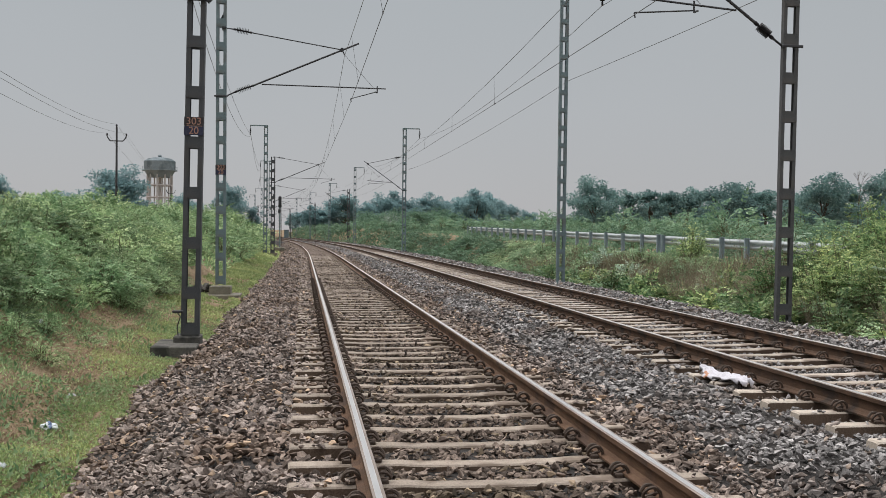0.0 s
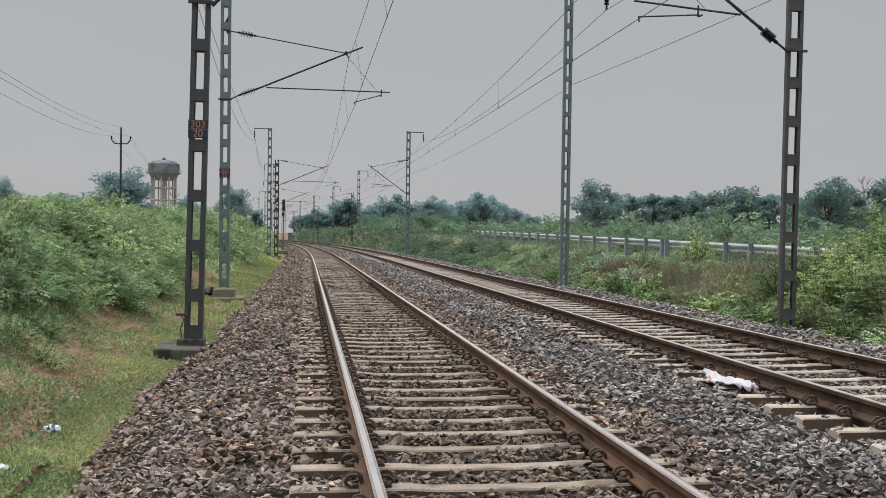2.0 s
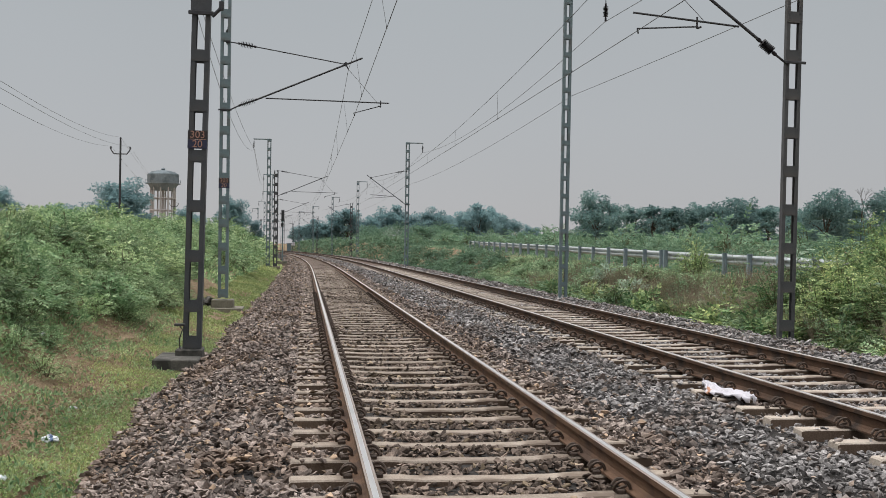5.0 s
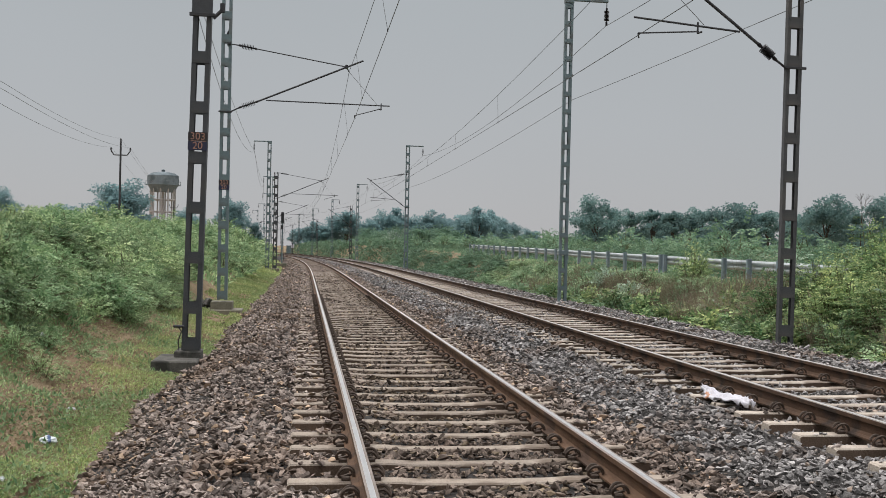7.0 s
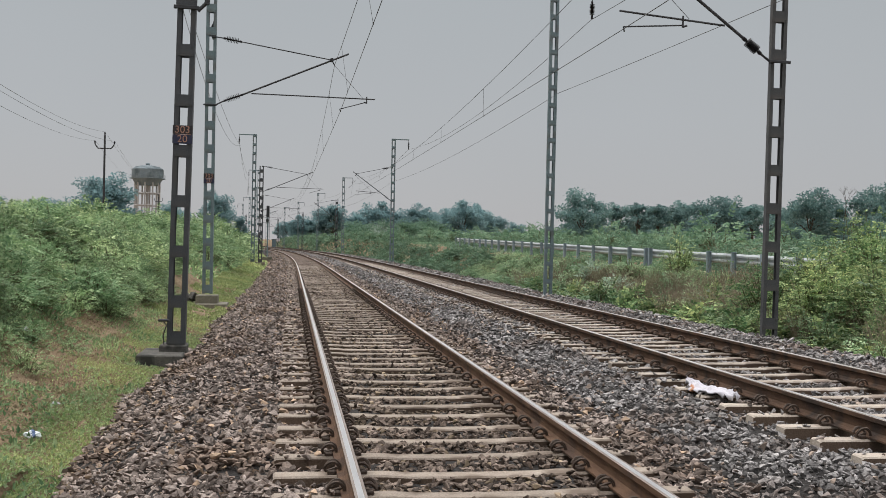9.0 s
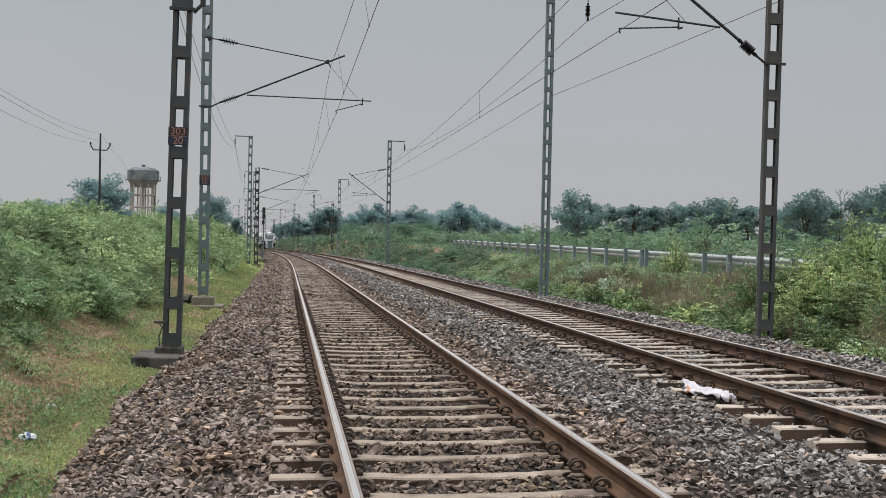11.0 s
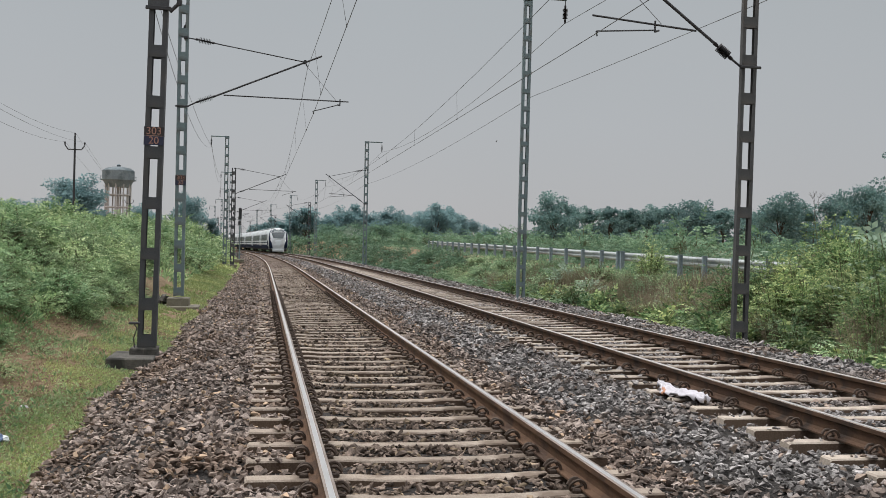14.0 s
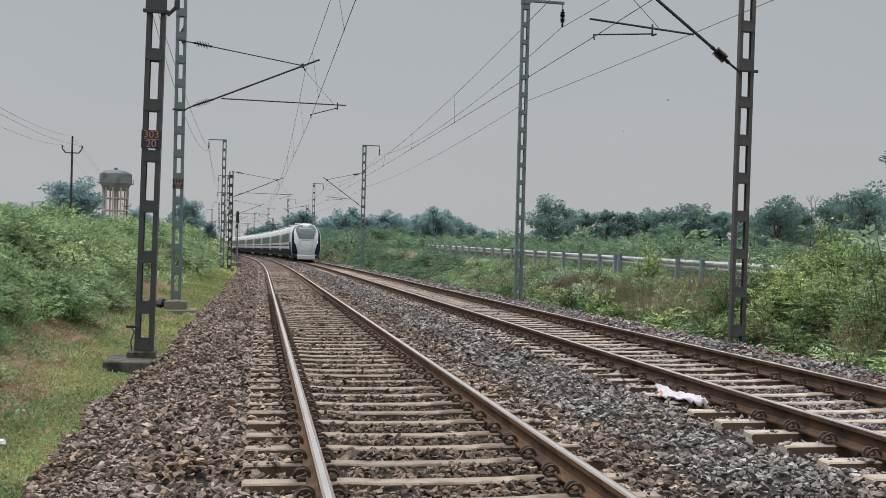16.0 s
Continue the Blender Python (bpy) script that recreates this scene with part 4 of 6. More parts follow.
def sprays(centres, axes, pairs, length, leaf, r, slim=0.5):
    """Feathered sprays: leaflets in pairs along a short stalk, lying in one plane that looks up."""
    n = len(centres)
    d = axes / (np.linalg.norm(axes, axis=1)[:, None] + 1e-9)
    up = r.normal(size=(n, 3)) * 0.38 + np.array([0, 0, 1.0])
    up -= d * np.sum(up * d, 1)[:, None]
    up /= np.linalg.norm(up, axis=1)[:, None] + 1e-9
    side = np.cross(d, up)
    V = []
    for i in range(2 * pairs + 1):
        sg = 0 if i == 2 * pairs else (1 if i % 2 else -1)
        q = 1.0 if sg == 0 else (i // 2 + 0.6) / pairs
        k = (leaf * (0.75 + 0.5 * r.random(n)))[:, None]
        a = centres + d * length * q - up * length * 0.3 * q * q
        e = d * (0.55 if sg else 1.0) + side * 0.85 * sg - up * (0.1 + 0.3 * r.random((n, 1)))
        e /= np.linalg.norm(e, axis=1)[:, None]
        w = np.cross(e, up)
        w /= np.linalg.norm(w, axis=1)[:, None] + 1e-9
        V.append(np.stack([a, a + e * k * 0.5 + w * k * slim * 0.5 + up * k * 0.08, a + e * k - up * k * 0.1, a + e * k * 0.5 - w * k * slim * 0.5 + up * k * 0.08], 1))
    V = np.stack(V, 1).reshape(-1, 3)
    return V, np.arange(len(V)).reshape(-1, 4)


def root_crown(half):
    """A buried block added to join a weed's stems into one piece: corners and faces."""
    v = np.array([(x, y, z) for z in (-0.05, 0.05) for x, y in ((-half, -half), (half, -half), (half, half), (-half, half))], float)
    v[4:, :2] *= 0.8
    return v, np.array([(0, 3, 2, 1), (4, 5, 6, 7), (0, 1, 5, 4), (1, 2, 6, 5), (2, 3, 7, 6), (3, 0, 4, 7)])


def plant_mesh(name, wide, tall, twigs, per_twig, leaf, mat, seed, slim=0.5, spread=0.12, stem_r=0.008, hollow=0.35):
    """A shrub: stems that fan out of the ground, each with leaves along its outer part."""
    r = np.random.default_rng(seed)
    V, F, idx, base = [], [], [], 0
    lobes = r.random(6) * 0.5 + 0.7
    if name == "low_shrub":
        v, f = root_crown(wide * 0.22)
        V.append(v)
        F.append(f)
        idx += [1] * 6
        base = 8
    for i in range(twigs):
        th = r.random() * 2 * math.pi
        lob = lobes[int(th / (2 * math.pi) * 6) % 6]
        rad = wide / 2 * math.sqrt(r.random()) * lob
        top = tall * lob * (1 - 0.55 * (rad / (wide / 2)) ** 2) * (0.6 + 0.5 * r.random())
        tip = np.array([math.cos(th) * rad, math.sin(th) * rad, max(0.12, top)])
        root = np.array([math.cos(th), math.sin(th), 0]) * rad * 0.35 * r.random()
        bend = (root + tip) / 2 + np.array([0, 0, 0.12 * tall]) + r.normal(size=3) * 0.04
        pts = [root, bend, tip]
        for a, b in zip(pts, pts[1:]):
            d = b - a
            s1 = np.cross(d, [0.3, 0.8, 0.2])
            s1 = s1 / (np.linalg.norm(s1) + 1e-9) * stem_r
            s2 = np.cross(d, s1)
            s2 = s2 / (np.linalg.norm(s2) + 1e-9) * stem_r
            V.append(np.array([a + s1, a - s1 + s2, a - s1 - s2, b + s1 * 0.6, b - s1 * 0.6 + s2 * 0.6, b - s1 * 0.6 - s2 * 0.6]))
            F.append(np.array([[0, 1, 4, 3], [1, 2, 5, 4], [2, 0, 3, 5]]) + base)
            idx += [1, 1, 1]
            base += 6
        m = max(1, per_twig // 7)
        q = hollow + (1 - hollow) * r.random(m) ** 0.7
        c = root + (tip - root) * q[:, None] + np.array([0, 0, 0.12 * tall]) * (4 * q * (1 - q))[:, None] + r.normal(size=(m, 3)) * spread * np.array([1, 1, 0.7])
        c[:, 2] = np.maximum(c[:, 2], 0.03)
        out = c - np.array([0, 0, tall * 0.3])
        out /= np.linalg.norm(out, axis=1)[:, None] + 1e-9
        out = out + r.normal(size=(m, 3)) * 0.5
        out[:, 2] *= 0.5
        v, f = sprays(c, out, 3, leaf * 2.3, leaf, r, slim)
        V.append(v)
        F.append(f + base)
        idx += [0] * len(f)
        base += len(v)
    return raw_mesh(name, np.concatenate(V), np.concatenate(F), [mat, M_STEM], False, np.array(idx))


def plant(name, me, s, u, size, label, group, sink=0.06, r=None):
    x, y, a = line(s, u)
    z = float(ground_z(s, u)[0])
    ob = new(name, me)
    sx = size if isinstance(size, tuple) else (size, size, size)
    ob.matrix_basis = Matrix.LocRotScale((float(x), float(y), z - sink), Euler((0, 0, r.uniform(0, 6.28))), sx)
    return tagged(ob, label, "shrub" if name != "low_shrub" else "plant", group)


BANK_BUSH = [plant_mesh("shrub", 1.25, 0.85, 36, 42, 0.07, G_BANK, 100 + i, 0.62) for i in range(4)]
BANK_FINE = [plant_mesh("shrub", 1.3, 0.75, 38, 42, 0.056, G_BANK, 110 + i, 0.52, spread=0.15) for i in range(3)]
VERGE_BUSH = [plant_mesh("shrub", 1.2, 0.8, 34, 42, 0.072, G_VERGE, 120 + i, 0.6) for i in range(4)]
VERGE_DRY = [plant_mesh("low_shrub", 1.1, 0.7, 44, 20, 0.06, G_DRY, 130 + i, 0.22, spread=0.1) for i in range(2)]
FAR_BUSH = [plant_mesh("shrub", 1.7, 1.2, 24, 35, 0.13, G_BANK, 140 + i, 0.6, spread=0.2, stem_r=0.012) for i in range(4)]
# Cooler green than the near verge; blue is raised here for distance haze.
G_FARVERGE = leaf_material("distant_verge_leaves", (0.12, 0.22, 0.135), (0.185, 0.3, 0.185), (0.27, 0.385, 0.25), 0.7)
TALL_BUSH = [plant_mesh("shrub", 1.6, 1.7, 64, 64, 0.058, G_LOW, 160 + i, 0.6, spread=0.17) for i in range(3)]
LOW_BROAD = [plant_mesh("low_shrub", 0.8, 0.5, 16, 28, 0.085, G_LOW, 170 + i, 0.75, spread=0.1) for i in range(3)]
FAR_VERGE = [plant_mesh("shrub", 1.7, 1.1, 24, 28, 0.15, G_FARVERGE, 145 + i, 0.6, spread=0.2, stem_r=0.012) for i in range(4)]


def wisp_mesh(name, wide, tall, stalks, mat, seed):
    """A tuft of thin dry stalks that lean out, with loose seed heads."""
    r = np.random.default_rng(seed)
    th, q = r.random(stalks) * 6.283, np.sqrt(r.random(stalks))
    root = np.stack([np.cos(th) * q * wide * 0.3, np.sin(th) * q * wide * 0.3, np.zeros(stalks)], -1)
    lean = np.stack([np.cos(th) * q * 0.45, np.sin(th) * q * 0.45, np.ones(stalks)], -1) + r.normal(size=(stalks, 3)) * 0.12
    h = tall * (0.55 + 0.45 * r.random(stalks))
    tip = root + lean * h[:, None]
    side = np.cross(lean, r.normal(size=(stalks, 3)))
    side /= np.linalg.norm(side, axis=1)[:, None]
    stalk = np.stack([root - side * 0.004, root + side * 0.004, tip + side * 0.002, tip - side * 0.002], 1).reshape(-1, 3)
    n = stalks * 7
    pick = np.repeat(np.arange(stalks), 7)
    c = root[pick] + (tip - root)[pick] * (0.55 + 0.45 * r.random(n))[:, None] + r.normal(size=(n, 3)) * 0.025
    v, f = leaf_cloud(c, lean[pick], 0.045, r, 0.2, 0.1)
    V = np.concatenate([stalk, v])
    rv, rf = root_crown(wide * 0.3)
    F = np.concatenate([np.arange(len(V)).reshape(-1, 4), rf + len(V)])
    return raw_mesh(name, np.concatenate([V, rv]), F, [mat, M_STEM], False, (np.arange(len(F)) >= len(F) - 6).astype(int))


WISPS = [wisp_mesh("low_shrub", 0.9, 0.95, 150, G_DRY, 180 + i) for i in range(3)]
BROAD = [plant_mesh("shrub", 1.0, 1.9, 14, 34, 0.15, G_PALE, 150 + i, 0.62, spread=0.14, stem_r=0.014, hollow=0.2) for i in range(3)]

pr = random.Random(5)


def mesh_arrays(me):
    v = np.empty(len(me.vertices) * 3, np.float32)
    me.vertices.foreach_get("co", v)
    f = np.empty(len(me.loops), np.int32)
    me.loops.foreach_get("vertex_index", f)
    i = np.empty(len(me.polygons), np.int32)
    me.polygons.foreach_get("material_index", i)
    return v.reshape(-1, 3), f.reshape(-1, 4), i


def thicket(meshes, s0, s1, u0, u1, count, lo, hi, label):
    """Shrubs that grow into one another too far off to tell apart, as one object."""
    store = [mesh_arrays(m) for m in meshes]
    V, F, I, base = [], [], [], 0
    for _ in range(count):
        s, u, z = pr.uniform(s0, s1), pr.uniform(u0, u1), pr.uniform(lo, hi)
        v, f, i = store[pr.randrange(len(store))]
        a = pr.uniform(0, 6.28)
        x, y, _h = line(s, u)
        w = v * (z * pr.uniform(0.9, 1.2), z * pr.uniform(0.9, 1.2), z * pr.uniform(0.8, 1.15))
        V.append(np.stack([x + w[:, 0] * math.cos(a) - w[:, 1] * math.sin(a), y + w[:, 0] * math.sin(a) + w[:, 1] * math.cos(a), w[:, 2] + float(ground_z(s, u)[0]) - 0.06], -1))
        F.append(f + base)
        I.append(i)
        base += len(v)
    me = raw_mesh("thicket", np.concatenate(V), np.concatenate(F), list(meshes[0].materials), False, np.concatenate(I))
    return tagged(new("thicket", me), label, "thicket", kind="stuff")


def strewn(meshes, s0, s1, u0, u1, count, lo, hi, label, group, name="shrub", near=None, flat=1.0):
    """Plants strewn over a strip; near: lets only some places through."""
    k = 0
    tries = 0
    while k < count and tries < count * 8:
        tries += 1
        s, u = pr.uniform(s0, s1), pr.uniform(u0, u1)
        if near and not near(s, u):
            continue
        z = pr.uniform(lo, hi)
        plant(name, pr.choice(meshes), s, u, (z * pr.uniform(0.9, 1.2), z * pr.uniform(0.9, 1.2), z * flat * pr.uniform(0.8, 1.15)), label, group, r=pr)
        k += 1


LB, LV = "leafy green shrub growing on the earth bank", "leafy green shrub on the verge below the guard rail"


def bank_edge(s):
    return -5.35 - 0.8 * float(smooth_noise(s, 0, 4.0, 41)) + 0.35 * (s > 20)


strewn(BANK_BUSH + BANK_FINE, 8, 26, -12, -4.7, 150, 0.6, 1.05, LB, "bank shrubs", near=lambda s, u: u < bank_edge(s))
strewn(BANK_BUSH + BANK_FINE, 26, 38, -8, -4.6, 50, 0.75, 1.2, LB, "bank shrubs", near=lambda s, u: u < bank_edge(s))
thicket(BANK_BUSH + BANK_FINE, 26, 52, -12.5, -5.6, 80, 0.85, 1.2, "tangle of green shrubs on the bank")
thicket(FAR_BUSH, 50, 95, -13, -4.7, 115, 0.75, 1.2, "distant tangle of green shrubs on the bank")
thicket(FAR_BUSH, 95, 190, -12, -5.0, 100, 1.0, 1.9, "distant tangle of green shrubs on the bank")
thicket(FAR_BUSH, 190, 330, -14, -4.9, 70, 1.3, 2.2, "distant tangle of green shrubs along the bend")
for s, u, k in ((16.4, -5.55, 0.85), (17.2, -6.0, 0.9), (15.7, -5.9, 0.8), (18.3, -5.6, 0.75), (22.0, -5.1, 0.6), (23.0, -5.3, 0.7), (20.2, -5.35, 0.6)):
    plant("shrub", pr.choice(BANK_BUSH), s, u, (k, k, k * 0.9), "bright green leafy shrub at the foot of the bank", "bank shrubs", r=pr)
strewn(BANK_FINE, 21, 34, -5.6, -4.75, 34, 0.4, 0.75, LB, "bank shrubs")
strewn(BANK_FINE, 9, 30, -5.6, -4.6, 26, 0.3, 0.5, "low weeds at the foot of the earth bank", "low weeds", name="low_shrub")

strewn(VERGE_BUSH, 12, 30, 8.5, 10.7, 64, 0.55, 0.9, LV, "verge shrubs")
strewn(VERGE_DRY, 14, 45, 8.6, 11.5, 34, 0.8, 1.2, "dry brown weed among the verge shrubs", "dry weeds", name="low_shrub")
strewn(WISPS, 14, 44, 8.7, 10.6, 90, 0.75, 1.15, "tuft of dry pinkish-brown grass on the verge", "dry grass tufts", name="low_shrub")
strewn(VERGE_DRY, 14, 32, 8.2, 9.4, 20, 0.6, 1.0, "dry brown weed at the ballast edge", "dry weeds", name="low_shrub")
strewn(LOW_BROAD, 13, 44, 8.2, 9.7, 110, 0.8, 1.35, "low broad-leaved green plant at the ballast edge", "low broad-leaved plants", name="low_shrub")
thicket(VERGE_DRY, 20, 75, 8.6, 11.4, 24, 0.8, 1.25, "dry brown weeds among the verge shrubs")
thicket(VERGE_BUSH, 30, 60, 8.5, 11.1, 90, 0.65, 1.0, "tangle of green shrubs on the verge")
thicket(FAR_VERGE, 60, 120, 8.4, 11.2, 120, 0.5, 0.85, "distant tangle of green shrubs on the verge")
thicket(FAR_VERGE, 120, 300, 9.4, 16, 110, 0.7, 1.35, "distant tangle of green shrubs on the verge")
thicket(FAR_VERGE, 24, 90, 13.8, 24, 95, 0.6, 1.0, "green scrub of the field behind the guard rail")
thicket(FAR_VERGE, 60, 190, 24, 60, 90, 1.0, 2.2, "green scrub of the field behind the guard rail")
# the tall clump beside the nearer right-hand mast
strewn(TALL_BUSH, 15.5, 22, 9.3, 12.4, 26, 0.8, 1.15, "tall dense green shrub beside the dark mast", "tall shrubs")
for s, u, k in ((17.5, 10.3, 1.0), (18.6, 11.3, 1.1), (17.2, 11.6, 1.15), (20.5, 12.2, 1.1), (25, 9.4, 0.6), (33, 9.6, 0.7), (38, 10.2, 0.8), (29, 13.2, 0.8), (16.6, 11.3, 1.2), (17.0, 12.2, 1.35), (16.2, 12.6, 1.3), (18.0, 12.9, 1.4), (16.2, 10.8, 0.9)):
    plant("shrub", pr.choice(BROAD), s, u, k, "tall plant with large pale grey-green leaves", "broad-leaved plants", r=pr)


plant("shrub", TALL_BUSH[1], 31, 11.0, (0.8, 0.8, 0.95), "bushy green shrub before the guard rail", "tall shrubs", r=pr)


PLUMES = wisp_mesh("low_shrub", 0.9, 2.0, 60, G_PLUME, 190)
for x, s, k in ((12.2, 150, 1.0), (12.7, 150, 1.25), (13.2, 150, 1.0), (30.5, 160, 0.9)):
    plant("low_shrub", PLUMES, s, x - float(line(s, 0)[0]), (k, k, k * 1.15), "tuft of tall grass with white plumes", "plume grass", r=pr)


# ---- low grass and clover ----
def low_cover(name, s0, s1, u0, u1, count, size, mat, seed, label, keep=None, slim=0.3, up=1.2):
    r = np.random.default_rng(seed)
    s, u = s0 + (s1 - s0) * r.random(count), u0 + (u1 - u0) * r.random(count)
    if keep is not None:
        k = keep(s, u, r)
        s, u = s[k], u[k]
    z, bed = ground_z(s, u)
    s, u, z = s[~bed], u[~bed], z[~bed]
    x, y, a = line(s, u)
    c = np.stack([x, y, z - 0.01], -1)
    n = r.normal(size=(len(s), 3)) * 0.8
    n[:, 2] = up
    v, f = leaf_cloud(c, n, size, r, slim, 0.0)
    return tagged(new(name, raw_mesh(name, v, f, [mat])), label, "grass", kind="stuff")


def clods(count=11000):
    """Crumbs of dry earth and small stones on the bare ground of the path."""
    r = np.random.default_rng(91)
    s, u = 6 + 22 * r.random(count), -6.0 + 3.0 * r.random(count)
    z, bed = ground_z(s, u)
    keep = ~bed & (smooth_noise(s, u, 0.7, 92) + 0.3 * r.random(count) > 0.55)
    s, u, z = s[keep], u[keep], z[keep]
    x, y, _ = line(s, u)
    v, f = scatter(np.stack([x, y, z + 0.004], -1), 0.012 + 0.035 * r.random(len(s)) ** 2.5, STONES, r)
    return tagged(new("earth_clods", raw_mesh("earth_clods", v, f, [M_CLOD])), "brown crumbs of dry earth on the path", "earth", kind="stuff")


def patches(lo, seed, size=0.9):
    return lambda s, u, r: smooth_noise(s, u, size, seed) + 0.25 * r.random(len(s)) > lo


low_cover("grass", -10, 6, -5.0, -3.1, 12000, 0.06, G_GRASS, 60, "short green grass on the path beside the ballast", patches(0.5, 71))
low_cover("grass", 6, 24, -4.3, -2.6, 95000, 0.04, G_GRASS, 61, "short green grass on the path beside the ballast", lambda s, u, r: smooth_noise(s, u, 0.9, 71) + 0.3 * r.random(len(s)) + 0.35 * np.clip((u + 4.1) / 0.7, 0, 1) > 0.74)
low_cover("grass", 6, 26, -6.2, -4.2, 20000, 0.07, G_BANK, 68, "thin grass on the bare foot of the bank", patches(0.5, 76))
low_cover("grass", 24, 75, -4.7, -3.0, 42000, 0.09, G_GRASS, 62, "short green grass on the path beside the ballast", patches(0.4, 72))
low_cover("grass", 6, 26, -6.2, -2.9, 34000, 0.036, G_GRASS, 58, "sparse short grass on the bare earth", None, 0.5, 0.8)
low_cover("grass", 70, 230, -5.2, -3.0, 16000, 0.16, G_GRASS, 57, "short green grass beside the far ballast")
low_cover("grass", 6, 24, -5.4, -2.7, 9000, 0.085, G_BANK, 56, "straggling darker weeds in the short grass", patches(0.72, 78, 0.5), 0.35, 0.8)
low_cover("leaf_litter", 6, 26, -6.4, -3.0, 90000, 0.04, G_LITTER, 69, "brown dead leaves and clods on the bare earth", patches(0.25, 77), 0.6, 0.5)
low_cover("clover", 6, 22, -3.95, -2.6, 70000, 0.033, G_CLOVER, 63, "small-leaved creeping weeds at the ballast toe", patches(0.5, 73, 0.6), 0.8, 0.7)
low_cover("grass", 7, 40, -9, -5.2, 40000, 0.12, G_BANK, 64, "rough grass and weeds on the bank", patches(0.35, 74))
low_cover("grass", 12, 60, 8.3, 12, 36000, 0.13, G_VERGE, 65, "rough grass and weeds on the verge", patches(0.3, 75))
low_cover("grass", 40, 130, -14, -4.6, 26000, 0.26, G_BANK, 66, "rough grass and weeds on the bank")
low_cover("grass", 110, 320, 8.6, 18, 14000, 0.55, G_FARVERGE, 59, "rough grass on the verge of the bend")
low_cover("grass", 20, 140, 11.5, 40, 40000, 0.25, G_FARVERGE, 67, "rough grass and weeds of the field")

clods()


# ---- trees ----
def tree_parts(seed, tall, wide, leaves, leaf, mat, trunk=0.3, low=0.25):
    """Trunk with limbs, and a crown of leaf clumps on the limbs' ends, uneven and with gaps."""
    r = np.random.default_rng(seed)
    bm = bmesh.new()
    fork = tall * trunk
    rod(bm, (0, 0, -0.4), (0, 0, fork), tall * 0.028, 8, tall * 0.02)
    clumps = []
    for i in range(9):
        th = i * 2.4 + r.random()
        el_ = 0.25 + 1.1 * r.random()
        ln = 0.5 + 0.3 * r.random()
        tip = Vector((math.cos(th) * math.cos(el_) * wide * 0.5 * ln, math.sin(th) * math.cos(el_) * wide * 0.5 * ln, fork + math.sin(el_) * (tall - fork) * 0.72))
        midp = Vector((tip.x * 0.45, tip.y * 0.45, fork + (tip.z - fork) * 0.6))
        rod(bm, (0, 0, fork * 0.92), midp, tall * 0.013, 6, tall * 0.009)
        rod(bm, midp, tip, tall * 0.009, 5, tall * 0.004)
        clumps += [tip] + [tip + Vector(r.normal(size=3) * [wide * 0.12, wide * 0.12, tall * 0.08]) for _ in range(3)]
    while len(clumps) < 58:
        th, q = r.random() * 6.283, math.sqrt(r.random())
        zz = low + (1 - low) * r.random()
        w = wide * 0.5 * math.sqrt(max(0.05, 1 - ((zz - 0.55) / 0.52) ** 2)) * 0.92
        clumps.append(Vector((math.cos(th) * w * q, math.sin(th) * w * q, tall * zz * 0.95)))
    tm = bpy.data.meshes.new("trunk")
    bm.to_mesh(tm)
    bm.free()
    tm.materials.append(M_BARK)
    pick = r.integers(0, len(clumps), leaves)
    cs = np.array(clumps)[pick]
    rad = (0.075 + 0.065 * r.random(len(clumps)))[pick] * wide
    d = r.normal(size=(leaves, 3))
    d /= np.linalg.norm(d, axis=1)[:, None]
    c = cs + d * (rad * r.random(leaves) ** 0.4)[:, None] * np.array([1.15, 1.15, 0.75])
    v, f = leaf_cloud(c, d, leaf, r, 0.7, 0.2)
    return tm, raw_mesh("crown", v, f, [mat])


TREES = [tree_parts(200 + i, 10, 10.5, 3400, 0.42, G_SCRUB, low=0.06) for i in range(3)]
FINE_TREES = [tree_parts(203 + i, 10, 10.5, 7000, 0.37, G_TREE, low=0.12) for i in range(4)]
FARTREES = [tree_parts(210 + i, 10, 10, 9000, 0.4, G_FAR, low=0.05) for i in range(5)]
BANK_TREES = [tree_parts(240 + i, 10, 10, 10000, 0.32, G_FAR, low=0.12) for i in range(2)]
NEAR_TREE = tree_parts(230, 10, 6.5, 5200, 0.24, G_TREE)
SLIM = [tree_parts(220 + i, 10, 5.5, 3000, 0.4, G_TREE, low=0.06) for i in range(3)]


def tree(kind, x, y, z, k, label, wide=1.0):
    t = empty("tree", Matrix.LocRotScale((x, y, z), Euler((0, 0, pr.uniform(0, 6.28))), (k * wide, k * wide, k)), label, "tree", "trees")
    child("trunk", kind[0], t)
    child("crown", kind[1], t, label="dense crown of small leaves")
    return t


def tree_at(kind, across, tall, dist, label, wide=1.0, z=1.6):
    """A tree in the direction across (degrees right of straight ahead), its top so many metres over the eye."""
    a = radians(across)
    x, y = dist * math.sin(a), dist * math.cos(a)
    return tree(kind, x, y, z, (tall + EYE - z) / 10, label, wide)


DT, HT = "dark green broad-leaved tree beyond the field", "hazy green tree in the distant tree line"


# bearings and heights fitted to the camera's view, from the open field round to the bend
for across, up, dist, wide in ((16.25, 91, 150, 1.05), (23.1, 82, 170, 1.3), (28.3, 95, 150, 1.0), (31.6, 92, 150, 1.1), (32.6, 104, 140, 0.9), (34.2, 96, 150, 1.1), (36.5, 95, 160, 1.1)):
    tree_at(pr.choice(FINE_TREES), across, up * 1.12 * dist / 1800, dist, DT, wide)
